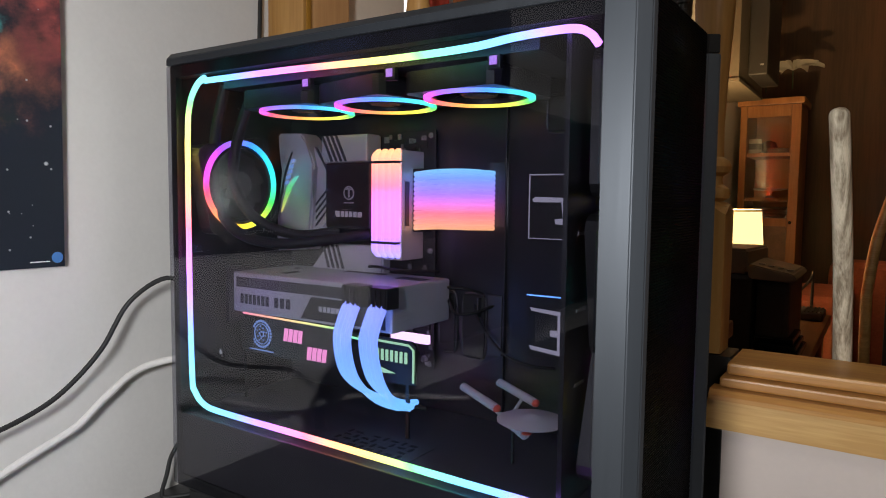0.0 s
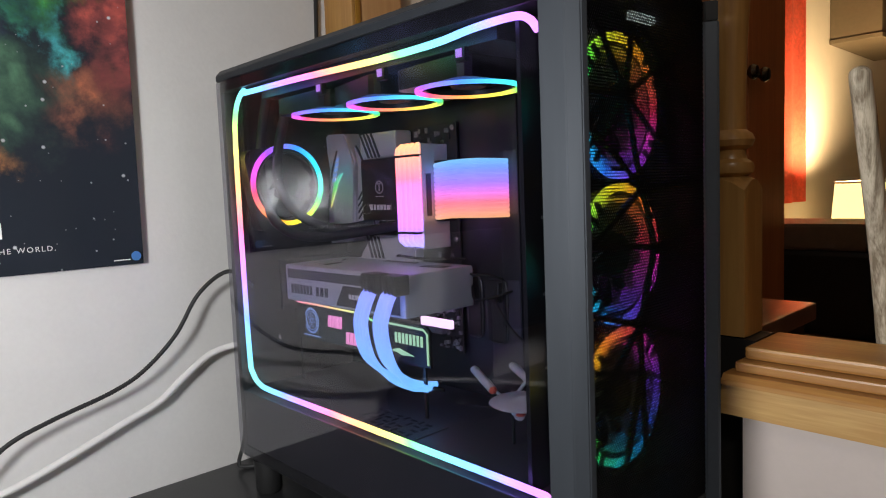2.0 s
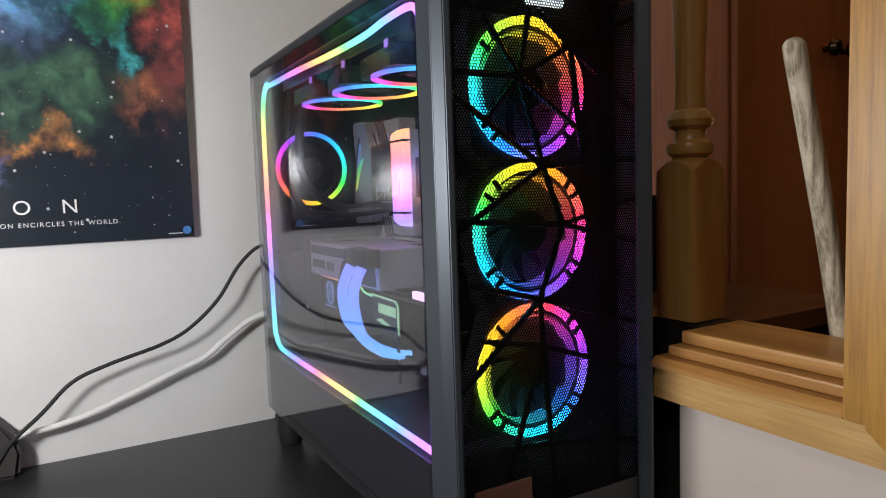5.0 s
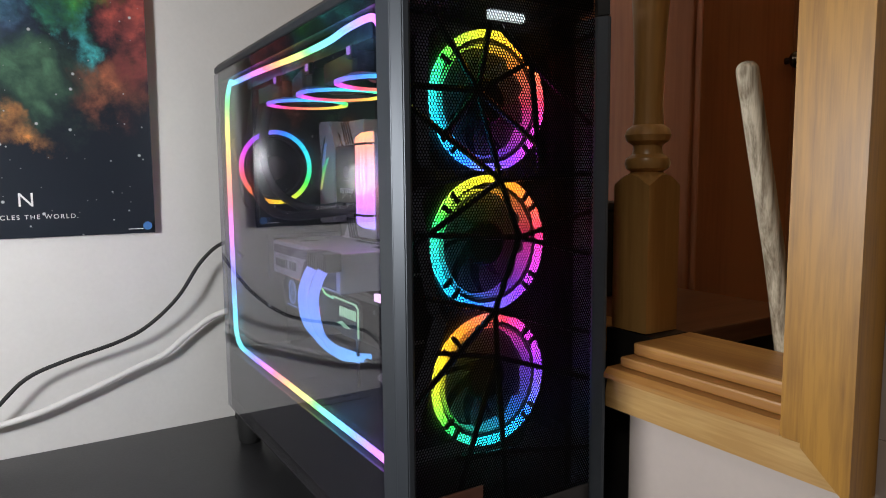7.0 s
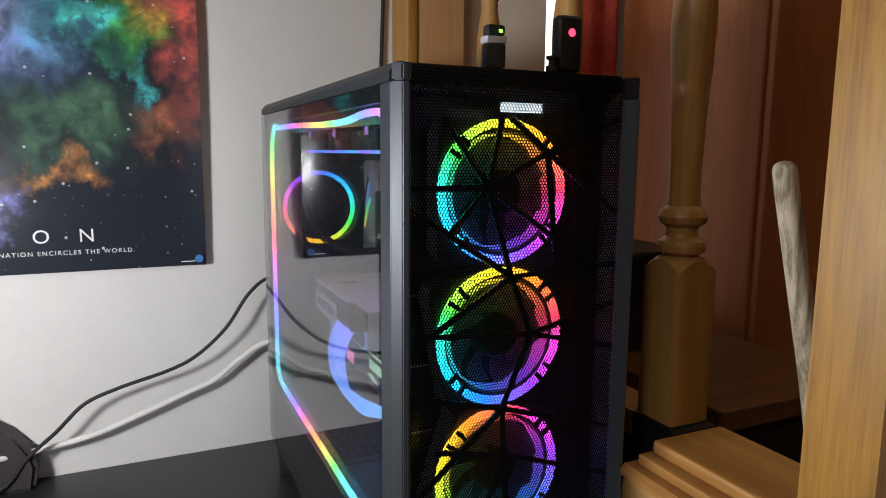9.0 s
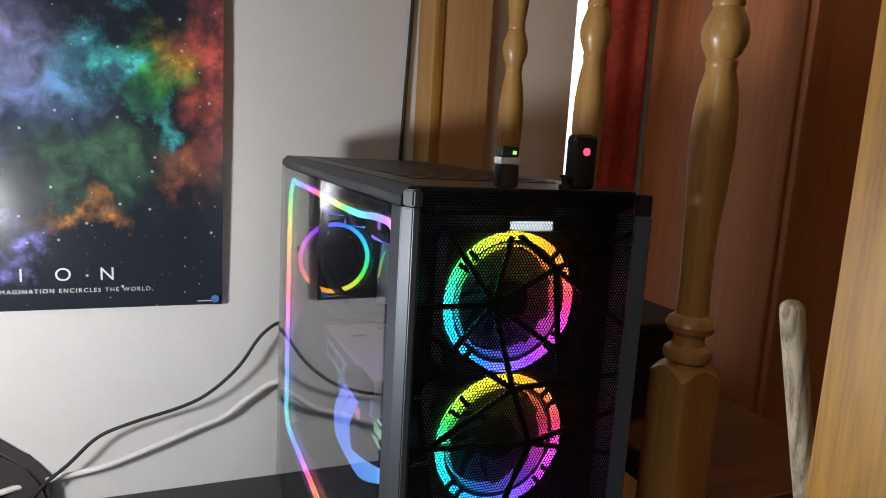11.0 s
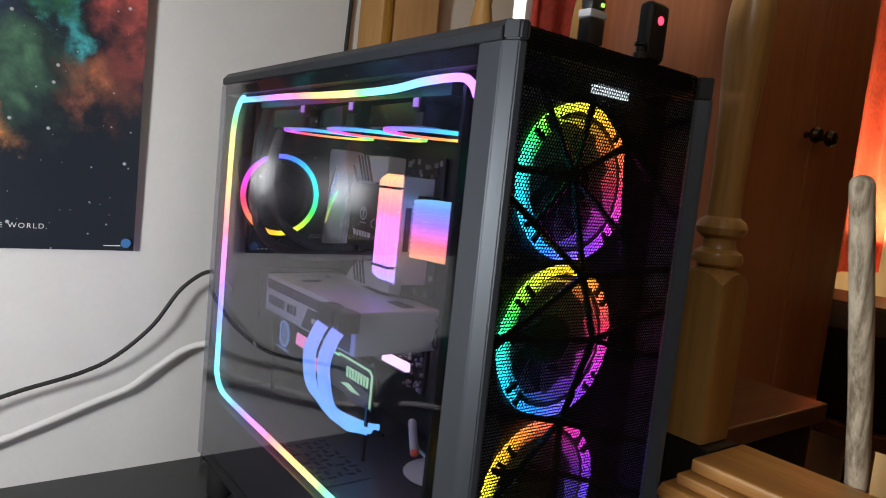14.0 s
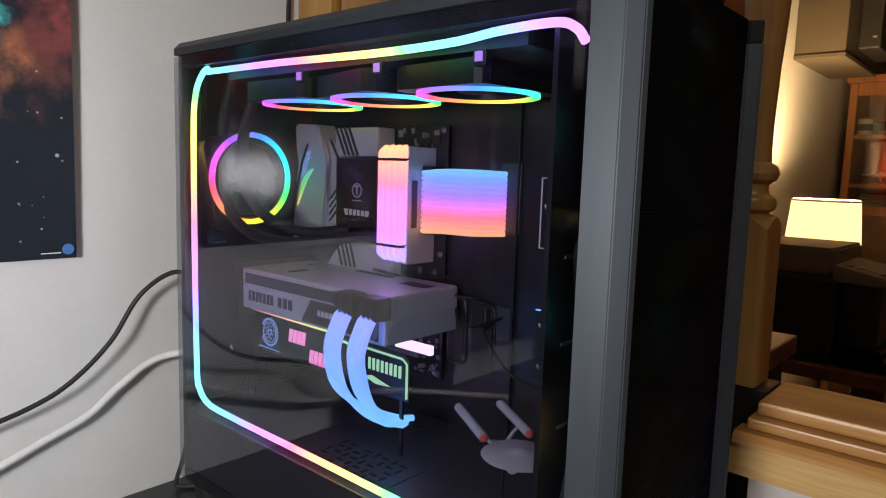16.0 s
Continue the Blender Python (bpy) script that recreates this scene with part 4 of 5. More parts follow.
part("port_cover", prism([(-0.666, 1.066), (-0.612, 1.070), (-0.604, 1.093), (-0.600, 1.128), (-0.603, 1.160), (-0.596, 1.176), (-0.610, 1.202), (-0.618, 1.216), (-0.662, 1.218), (-0.660, 1.190), (-0.650, 1.170), (-0.664, 1.110)], 0.606, 0.639, "y", bevel=0.003), M_SILVER, board, "silver angular port cover", smooth=False)
part("port_wing", prism([(-0.610, 1.084), (-0.592, 1.090), (-0.580, 1.105), (-0.578, 1.172), (-0.596, 1.199), (-0.606, 1.199), (-0.594, 1.174), (-0.599, 1.128)], 0.612, 0.639, "y", bevel=0.002), M_SILVER, board, "silver side wing with dark stripes", smooth=False)
for k in range(4):
    z = 1.100 + k * 0.0085
    part("wing_stripe", prism([(-0.5985, z), (-0.5985, z + 0.0028), (-0.5785, z + 0.0225), (-0.5785, z + 0.0195)], 0.6106, 0.6118, "y"), M_INKDARK, board, smooth=False)
part("wing_stripe", prism([(-0.600, 1.1985), (-0.596, 1.1985), (-0.5785, 1.171), (-0.5785, 1.167)], 0.6106, 0.6118, "y"), M_INKDARK, board, smooth=False)
part("cover_ridge", prism([(-0.662, 1.114), (-0.646, 1.170), (-0.634, 1.194), (-0.6325, 1.192), (-0.644, 1.168), (-0.659, 1.114)], 0.6040, 0.6055, "y"), M_SILVER_D, board, smooth=False)
part("lit_slash", prism([(-0.6535, 1.117), (-0.634, 1.150), (-0.622, 1.163), (-0.6285, 1.162), (-0.642, 1.150), (-0.650, 1.130)], 0.6040, 0.6059, "y"), rainbow("slash_glow", 1.6, "line", 0.2, 0.85, 0.35, (0, 0, 1)), board, "lit coloured slash", smooth=False)
for k in range(5):
    z = 1.152 + k * 0.0068
    part("print_bar", prism([(-0.6475 + k * 0.0027, z), (-0.6405 + k * 0.0027, z + 0.0015), (-0.6395 + k * 0.0027, z + 0.0055), (-0.6465 + k * 0.0027, z + 0.004)], 0.6045, 0.6059, "y"), M_PLATEBLUE, board, "faint lit print bar", smooth=False)
part("heat_sink", box(-0.590, -0.516, 0.612, 0.639, 1.179, 1.212, 0.003), M_SILVER, board, "silver block with dark slanted stripes", smooth=False)
for k in range(4):
    x = -0.589 + k * 0.0075
    part("stripe", prism([(x, 1.2115), (x + 0.0035, 1.2115), (x + 0.0195, 1.180), (x + 0.016, 1.180)], 0.6108, 0.6119, "y"), M_INKDARK, board, smooth=False)
part("heat_sink", prism([(-0.618, 1.045), (-0.50, 1.045), (-0.50, 1.078), (-0.585, 1.078), (-0.600, 1.066)], 0.622, 0.639, "y", bevel=0.002), M_SILVER, board, "silver block with dark slanted stripes", smooth=False)
for k in range(4):
    x = -0.598 + k * 0.008
    part("stripe", prism([(x, 1.077), (x + 0.0035, 1.077), (x + 0.0135, 1.048), (x + 0.010, 1.048)], 0.6208, 0.6219, "y"), M_INKDARK, board, smooth=False)
rng = random.Random(7)
for k in range(46):
    x, z = rng.uniform(-0.512, -0.442), rng.choice((rng.uniform(0.94, 1.06), rng.uniform(1.17, 1.21)))
    w, h = rng.uniform(0.0012, 0.004), rng.uniform(0.0012, 0.004)
    part("component", box(x - w, x + w, 0.6385, 0.6399, z - h, z + h), rng.choice((M_CHIP, M_PLASTIC, M_CHIP)), board, smooth=False)
for k in range(60):
    x, z = rng.uniform(-0.478, -0.440), rng.uniform(0.938, 0.992)
    w, h = rng.uniform(0.0008, 0.0026), rng.uniform(0.0008, 0.0026)
    part("component", box(x - w, x + w, 0.6372, 0.6399, z - h, z + h), rng.choice((M_CHIP, M_SHIP, M_PLASTIC)), board, smooth=False)
for x, z in ((-0.443, 1.209), (-0.443, 1.075), (-0.443, 0.941), (-0.55, 0.941)):
    part("screw", lathe([(0.0034, 0), (0.0034, 0.0012), (0.0022, 0.0022), (0.0001, 0.0023)], (x, 0.6399, z), 16, m=Matrix.Rotation(radians(90), 4, "X")), M_CHIP, board, "bright screw head")
part("board_light", box(-0.470, -0.418, 0.600, 0.606, 0.974, 0.984, 0.001), M_CHIPGLOW, board, "lit pinkish white bar", smooth=False)
part("slot_bar", box(-0.640, -0.46, 0.626, 0.639, 0.958, 0.966, 0.001), M_CHIP, board, smooth=False)

pump = thing("water_pump", (-0.526, 0.61, 1.10), "square black liquid cooling pump with pale mark", "pump")
part("housing", box(-0.562, -0.4935, 0.590, 0.6395, 1.100, 1.177, 0.003), M_PLASTIC, pump, smooth=False)
one = annulus(0.0065, 0.0082, 0, 0.0006, 32)
one.transform(Matrix.Translation((-0.5245, 0.5898, 1.1415)) @ Matrix.Rotation(radians(90), 4, "X"))
part("round_mark", one, M_PRINT, pump, "pale ring mark", smooth=False)
part("mark_stem", box(-0.5257, -0.5233, 0.5892, 0.5898, 1.1365, 1.1455), M_PRINT, pump, smooth=False)
part("mark_bar", box(-0.529, -0.520, 0.5892, 0.5898, 1.145, 1.147), M_PRINT, pump, smooth=False)
part("name_bar", prism([(-0.544, 1.1135), (-0.5055, 1.1135), (-0.504, 1.1195), (-0.546, 1.1205)], 0.5892, 0.5898, "y"), M_WHITEINK, pump, "white slanted name bar", smooth=False)
for k in range(5):
    part("name_gap", box(-0.5375 + k * 0.0065, -0.5367 + k * 0.0065, 0.5886, 0.5891, 1.1130, 1.1207), M_PLASTIC, pump, smooth=False)
part("mark_line", box(-0.532, -0.517, 0.5892, 0.5898, 1.1295, 1.1307), M_PRINT, pump, smooth=False)
for pts in ([(-0.500, 0.596, 1.094), (-0.530, 0.560, 1.088), (-0.575, 0.530, 1.083), (-0.618, 0.512, 1.092), (-0.645, 0.503, 1.120), (-0.653, 0.500, 1.165), (-0.650, 0.502, 1.21), (-0.640, 0.508, 1.262)],
            [(-0.545, 0.596, 1.096), (-0.582, 0.560, 1.092), (-0.618, 0.530, 1.112), (-0.634, 0.515, 1.15), (-0.628, 0.512, 1.19), (-0.616, 0.516, 1.230), (-0.606, 0.525, 1.262)]):
    solo("coolant_tube", tube(pts, 0.0062, 8, 14), M_RUBBER, pts[0], "thick black rubber coolant hose", "hose", "coolant hoses")

for k in range(4):
    x = -0.4845 + k * 0.0093
    ram = thing("memory_stick", (x, 0.612, 1.064), "memory stick with lit edge and grey spreader", "memory module", "memory sticks")
    part("spreader", box(x - 0.0038, x + 0.0038, 0.597, 0.6395, 1.066, 1.190, 0.001), M_SILVER, ram, "pale grey metal spreader", smooth=False)
    part("lit_edge", prism([(0.5965, 1.068), (0.5965, 1.192), (0.588, 1.186), (0.586, 1.183), (0.586, 1.077), (0.588, 1.074)], x - 0.0036, x + 0.0036, "x", bevel=0.0009), M_RAM, ram, "glowing white-pink diffuser", smooth=False)
    for z in (1.086, 1.176):
        part("cap_band", box(x - 0.0043, x + 0.0043, 0.5853, 0.5972, z - 0.0014, z + 0.0014), M_SILVER_D, ram, smooth=False)
for z0, z1 in ((1.070, 1.112), (1.150, 1.190)):
    for i in range(9):
        z = z0 + (z1 - z0) * i / 8
        part("side_light", box(-0.4523, -0.4516, 0.5925 + 0.0012 * (i % 2), 0.5945 + 0.0012 * (i % 2), z - 0.0008, z + 0.0008), M_DOT, ram, "tiny lit slot", smooth=False)
part("side_notch", box(-0.4526, -0.4517, 0.603, 0.610, 1.105, 1.155), M_INKDARK, ram, smooth=False)
ribbon = thing("board_power_cable", (-0.41, 0.62, 1.10), "wide ribbon of glowing sleeved power wires", "cable")
for k in range(12):
    z = 1.1035 + k * 0.00545
    part("wire", tube([(-0.4435, 0.6395, z - 0.001), (-0.446, 0.618, z - 0.0005), (-0.436, 0.605, z), (-0.405, 0.602, z + 0.002), (-0.374, 0.608, z + 0.002), (-0.361, 0.6425, z + 0.001)], 0.00285, 6, 8), M_RIBBON, ribbon)
part("plug", box(-0.456, -0.441, 0.618, 0.6395, 1.098, 1.170, 0.001), M_PLASTIC, ribbon, smooth=False)

# ---------- graphics card ----------
gpu = thing("graphics_card", (-0.53, 0.585, 0.997), "silver graphics card lying flat with dark trim", "graphics card")
GX0, GX1, GY0, GZ0, GZ1 = -0.655, -0.411, 0.528, 0.998, 1.046
part("shroud", box(GX0, GX1, GY0, 0.634, GZ0, GZ1, 0.003), M_SILVER, gpu, "silver painted shroud", smooth=False)
part("dark_band", prism([(-0.648, 1.0285), (-0.648, 1.0405), (-0.425, 1.0405), (-0.425, 1.0285)], GY0 - 0.0008, GY0 - 0.0001, "y"), M_SILVER_D, gpu, "black recessed band", smooth=False)
part("dark_panel", prism([(-0.540, 1.0015), (-0.524, 1.0265), (-0.420, 1.0265), (-0.420, 1.0015)], GY0 - 0.0008, GY0 - 0.0001, "y"), M_PLASTIC, gpu, "black slanted panel", smooth=False)
for a, b in ((-0.641, -0.590), (-0.583, -0.554)):
    n = 7 if a < -0.60 else 3
    for k in range(n):
        x = a + (b - a) * k / n
        part("name_bar", box(x, x + (b - a) / n * 0.68, GY0 - 0.0007, GY0 - 0.0001, 1.0090, 1.0205), M_INKDARK, gpu, "dark grey name bar", smooth=False)
for k in range(6):
    part("maker_bar", box(-0.512 + k * 0.0062, -0.512 + k * 0.0062 + 0.0046, GY0 - 0.0014, GY0 - 0.0009, 1.0115, 1.0175), M_WHITEINK, gpu, "white maker bar", smooth=False)
for cx, cy, lx, ly in ((-0.44, 0.60, 0.018, 0.008), (-0.52, 0.615, 0.03, 0.004), (-0.59, 0.56, 0.004, 0.012), (-0.62, 0.60, 0.003, 0.003)):
    part("back_slot", box(cx - lx, cx + lx, cy - ly, cy + ly, GZ1 + 0.0001, GZ1 + 0.0007), M_INKDARK, gpu, smooth=False)
part("bracket", box(-0.661, -0.6555, 0.522, 0.636, 0.985, 1.052), M_INNER, gpu, "black metal bracket", smooth=False)
for x in (-0.449, -0.415):
    cab = thing("card_power_cable", (x, 0.52, 1.03), "curving bundle of glowing sleeved power wires", "cable", "card power cables")
    part("plug", box(x - 0.0125, x + 0.0125, 0.508, 0.5275, 1.026, 1.0475, 0.001), M_PLASTIC, cab, "ribbed black plug", smooth=False)
    for k in range(4):
        part("comb_tooth", box(x - 0.011 + k * 0.0062, x - 0.0075 + k * 0.0062, 0.5065, 0.5085, 1.0275, 1.046), M_RUBBER, cab, smooth=False)
    for k in range(4):
        o = (k - 1.5) * 0.0052
        q = x + 0.449
        part("wire", tube([(x + o, 0.511, 1.030), (x + o - 0.001, 0.503, 1.015), (x + o - 0.003, 0.498, 0.992), (x + o * 0.9 + 0.003, 0.502, 0.958), (x + o * 0.6 + 0.016 - q * 0.2, 0.518 - o * 0.5, 0.936),
                            (x + o * 0.3 + 0.030 - q * 0.7, 0.537 - o, 0.924), (-0.404 + o * 0.2, 0.556 - o, 0.9185 + q * 0.06)], 0.0034, 6, 8), M_CABLE8, cab)
    part("end_tip", tube([(-0.407, 0.555, 0.919), (-0.391, 0.561, 0.917)], 0.0022, 1, 6), M_RUBBER, cab)

# ---------- lit support plate under the card ----------
plate = thing("support_plate", (-0.53, 0.547, 0.886), "black card support plate with lit cutouts", "support plate")
part("panel", prism([(-0.668, 0.993), (-0.40, 0.989), (-0.394, 0.984), (-0.394, 0.944), (-0.44, 0.942), (-0.46, 0.946), (-0.660, 0.946)], 0.545, 0.5485, "y"), M_PLASTIC, plate, smooth=False)
part("light_line", tube([(-0.676, 0.5435, 0.9965), (-0.655, 0.5435, 0.9935), (-0.505, 0.5435, 0.9915), (-0.494, 0.5435, 0.986), (-0.470, 0.5435, 0.984)], 0.0012, 1, 6), M_LINE, plate, "thin glowing line", smooth=False)
part("light_line", tube([(-0.470, 0.5435, 0.9865), (-0.402, 0.5435, 0.9855), (-0.396, 0.5435, 0.981), (-0.396, 0.5435, 0.947)], 0.0012, 1, 6), M_SLOTGLOW, plate, "thin glowing line", smooth=False)
for k in range(8):
    x = -0.4495 + k * 0.0062
    part("lit_slot", box(x - 0.0017, x + 0.0017, 0.5435, 0.5449, 0.9655, 0.9775, 0.0006), M_SLOTGLOW, plate, "lit upright slot", smooth=False)
bm = annulus(0.0118, 0.0126, 0, 0.0008, 40)
bm = annulus(0.0030, 0.0036, 0, 0.0008, 24, bm=bm)
for k in range(22):
    a = radians(-60 + k * 300 / 21)
    bm = box(0.0158 * math.sin(a) - 0.0013, 0.0158 * math.sin(a) + 0.0013, -0.0158 * math.cos(a) - 0.0013, -0.0158 * math.cos(a) + 0.0013, 0, 0.0008, bm=bm)
for k in range(14):
    a, r = k * 2.4, 0.0098 * math.sqrt((k + 1) / 15)
    bm = box(r * math.sin(a) - 0.0008, r * math.sin(a) + 0.0008, r * math.cos(a) - 0.0008, r * math.cos(a) + 0.0008, 0, 0.0008, bm=bm)
bm.transform(Matrix.Translation((-0.624, 0.5448, 0.9705)) @ Matrix.Rotation(radians(90), 4, "X"))
part("emblem", bm, M_PLATEBLUE, plate, "lit blue round emblem with wreath", smooth=False)
part("emblem_line", box(-0.645, -0.604, 0.5438, 0.5449, 0.9500, 0.9512), M_PLATEBLUE, plate, smooth=False)
for x0, z0 in ((-0.586, 0.967), (-0.548, 0.950)):
    for k in range(4):
        x = x0 + k * 0.0078
        part("lit_letter_bar", prism([(x, z0), (x + 0.0058, z0), (x + 0.0078, z0 + 0.015), (x + 0.0020, z0 + 0.015)], 0.5438, 0.5449, "y"), M_PLATEGLOW, plate, "lit pink slanted bar", smooth=False)
part("lit_arrow", prism([(-0.462, 0.955), (-0.446, 0.9595), (-0.436, 0.957), (-0.420, 0.9535), (-0.440, 0.952), (-0.448, 0.9545)], 0.5438, 0.5449, "y"), M_SLOTGLOW, plate, "lit pointed cutout", smooth=False)
for x in (-0.655, -0.405):
    part("prop", box(x - 0.002, x + 0.002, 0.5455, 0.548, 0.8865, 0.947), M_PLASTIC, plate, smooth=False)

# ---------- drives and drawings on the tray ----------
for zc, lit in ((1.129, False), (1.002, True)):
    d = thing("solid_state_drive", (-0.262, 0.643, zc - 0.034), "flat black drive with a spaceship picture", "drive", "drives on the tray")
    part("body", box(-0.316, -0.212, 0.639, 0.6455, zc - 0.034, zc + 0.034, 0.001), M_PLASTIC, d, smooth=False)
    edge = M_BLUEGLOW if lit else M_ENGRAVED
    part("edge_line", box(-0.316, -0.212, 0.6378, 0.6389, zc + 0.0325, zc + 0.0338), edge, d, "thin lit edge line", smooth=False)
    if not lit:
        for x in (-0.316, -0.2132):
            part("edge_line", box(x, x + 0.0010, 0.6378, 0.6389, zc - 0.034, zc + 0.0322), edge, d, "thin lit edge line", smooth=False)
        part("edge_line", box(-0.3148, -0.2135, 0.6378, 0.6389, zc - 0.034, zc - 0.0331), edge, d, "thin lit edge line", smooth=False)
        pieces = [[(-0.312, 1.1365), (-0.308, 1.139), (-0.262, 1.138), (-0.262, 1.1335), (-0.310, 1.1335)], [(-0.279, 1.1335), (-0.275, 1.1335), (-0.273, 1.117), (-0.277, 1.117)],
                  [(-0.286, 1.116), (-0.260, 1.119), (-0.250, 1.127), (-0.242, 1.127), (-0.250, 1.113), (-0.272, 1.110), (-0.285, 1.111)], [(-0.262, 1.131), (-0.222, 1.134), (-0.222, 1.129), (-0.255, 1.128)]]
    else:
        pieces = [[(-0.312, 1.022), (-0.262, 1.019), (-0.262, 1.0145), (-0.310, 1.0185)], [(-0.312, 0.981), (-0.262, 0.977), (-0.262, 0.9725), (-0.310, 0.977)], [(-0.288, 1.000), (-0.255, 0.998), (-0.255, 0.992), (-0.288, 0.9935)],
                  [(-0.280, 1.016), (-0.277, 1.016), (-0.277, 0.976), (-0.280, 0.976)], [(-0.232 + 0.024 * math.cos(a), 0.996 + 0.021 * math.sin(a)) for a in [2 * math.pi * i / 28 for i in range(28)]]]
    for o in pieces:
        part("picture_shape", prism(o, 0.6376, 0.6389, "y"), M_ENGRAVED, d, "pale grey ship shape", smooth=False)

# ---------- little spaceship model ----------
ship_dir = Vector((0.055, -0.034, 0)).normalized()
ship_side = Vector((-ship_dir.y, ship_dir.x, 0))
ship = thing("model_spaceship", (-0.262, 0.545, 0.8866), "small pale grey toy spaceship on a stand", "toy spaceship")


def ship_place(f, s, z):
    return Vector((-0.257, 0.534, z)) + ship_dir * f * 1.08 + ship_side * s * 1.05


part("saucer", lathe([(0.0001, -0.004), (0.010, -0.0035), (0.029, -0.0008), (0.0315, 0.0004), (0.029, 0.0016), (0.012, 0.003), (0.007, 0.0042), (0.004, 0.0058), (0.0001, 0.0062)], ship_place(0.0, 0, 0.938), 40), M_SHIP, ship)
part("hull", tube([ship_place(-0.050, 0, 0.924), ship_place(-0.040, 0, 0.9245), ship_place(-0.022, 0, 0.9235), ship_place(-0.010, 0, 0.922)], 0.0055, 4, 14), M_SHIP, ship)
part("dish", lathe([(0.0001, 0), (0.0045, 0.001), (0.0045, 0.002), (0.0001, 0.003)], ship_place(-0.008, 0, 0.922), 16), M_REDCLOTH, ship, "small reddish dish")
one = box(-0.006, 0.006, -0.002, 0.002, 0, 0.013, 0.0005)
one.transform(Matrix.Translation(ship_place(-0.016, 0, 0.9255)) @ Matrix.Rotation(math.atan2(ship_dir.y, ship_dir.x), 4, "Z"))
part("neck", one, M_SHIP, ship, smooth=False)
for s in (-0.020, 0.020):
    part("nacelle", tube([ship_place(-0.088, s, 0.946), ship_place(-0.084, s, 0.946), ship_place(-0.030, s, 0.944), ship_place(-0.026, s, 0.944)], 0.0042, 4, 12), M_SHIP, ship)
    part("nacelle_cap", lathe([(0.0001, -0.004), (0.0030, -0.003), (0.0043, 0.0), (0.0030, 0.003), (0.0001, 0.004)], ship_place(-0.0255, s, 0.944), 14), M_REDCLOTH, ship, "small red cap")
    part("pylon", tube([ship_place(-0.040, s * 0.12, 0.927), ship_place(-0.046, s, 0.943)], 0.0017, 1, 6), M_SHIP, ship)
part("stand", tube([ship_place(-0.03, 0, 0.8868), ship_place(-0.03, 0, 0.919)], 0.0016, 1, 8), M_PLASTIC, ship, "thin black stand")

# ---------- plugs on the top ----------
usb = thing("wireless_stick", (-0.160, 0.551, Z1 + 0.0004), "black and chrome wireless stick standing upright", "usb stick")
part("body", box(-0.1655, -0.1545, 0.5430, 0.5595, Z1 + 0.0004, 1.314, 0.002), M_PLASTIC, usb)
part("chrome_collar", box(-0.166, -0.154, 0.5425, 0.5600, 1.3142, 1.3195, 0.001), M_SILVER, usb, "chrome collar")
part("cap", box(-0.1655, -0.1545, 0.5435, 0.5590, 1.3197, 1.3285, 0.003), M_PLASTIC, usb)
part("indicator", box(-0.1542, -0.1535, 0.5525, 0.5555, 1.322, 1.3245), glow("green_indicator", (0.4, 1.0, 0.1), 1.5), usb, "tiny green light")
usb2 = thing("wireless_stick", (-0.160, 0.619, Z1 + 0.0004), "tall black wireless stick with red light", "usb stick")
part("body", box(-0.1665, -0.1535, 0.6070, 0.6315, Z1 + 0.0004, 1.341, 0.006, segments=3), M_PLASTIC, usb2)
part("indicator", lathe([(0.0001, 0), (0.0032, 0.0001), (0.0032, 0.0006), (0.0001, 0.0010)], (-0.1536, 0.6195, 1.327), 18, m=FACE_X), M_REDGLOW, usb2, "round red light")

# ---------- leaning stick in the opening ----------
solo("walking_stick", tube([(0.0, 1.012, 0.003), (-0.012, 0.93, 0.36), (-0.027, 0.842, 0.76), (-0.033, 0.785, 1.02), (-0.036, 0.766, 1.10), (-0.041, 0.7455, 1.19), (-0.0428, 0.7403, 1.2165), (-0.043, 0.7395, 1.2265)], 0.0090, 10, 20, tip=0.0080), M_STICK, (0.0, 1.012, 0.0), "weathered pale wooden stick leaning in the opening", "stick")

# loose thin wires beside the card
for pts in ([(-0.412, 0.63, 1.036), (-0.398, 0.622, 1.037), (-0.384, 0.630, 1.036), (-0.374, 0.6445, 1.030)], [(-0.412, 0.632, 1.022), (-0.392, 0.615, 1.010), (-0.372, 0.620, 1.012), (-0.360, 0.6445, 1.018)],
            [(-0.385, 0.6445, 1.018), (-0.365, 0.625, 1.000), (-0.335, 0.622, 0.972), (-0.310, 0.628, 0.962), (-0.285, 0.6445, 0.958)], [(-0.49, 0.585, 1.058), (-0.47, 0.575, 1.060), (-0.45, 0.59, 1.056), (-0.43, 0.6395, 1.052)]):
    solo("thin_wire", tube(pts, 0.0016, 6, 8), M_RUBBER, pts[0], "thin black wire looping beside the card", "cable", "loose wires")

# ---------- the second room ----------
structure("wall_inner", box(-0.74, -0.63, 1.70, 3.72, 0, 2.42), M_WALL, "cream side wall lit by the table lamp", "wall")
arm = thing("armoire", (-0.58, 1.38, 0), "tall dark cherry armoire with two doors", "armoire")
part("carcass", box(-0.755, -0.425, 1.160, 1.617, 0, 2.1, 0.004), M_CHERRY, arm, smooth=False)
for y0, y1 in ((1.164, 1.418), (1.422, 1.612)):
    dr = part("door", box(-0.4245, -0.410, y0, y1, 0.62, 2.06, 0.003), M_CHERRY, arm, smooth=False)
    yk = y1 - 0.022 if y0 < 1.3 else y0 + 0.028
    part("knob", lathe([(0.006, 0), (0.005, 0.008), (0.013, 0.014), (0.015, 0.02), (0.011, 0.027), (0.0001, 0.029)], (-0.410, yk, 1.335), 18, m=FACE_X), M_BRASS, dr, "dark metal knob")
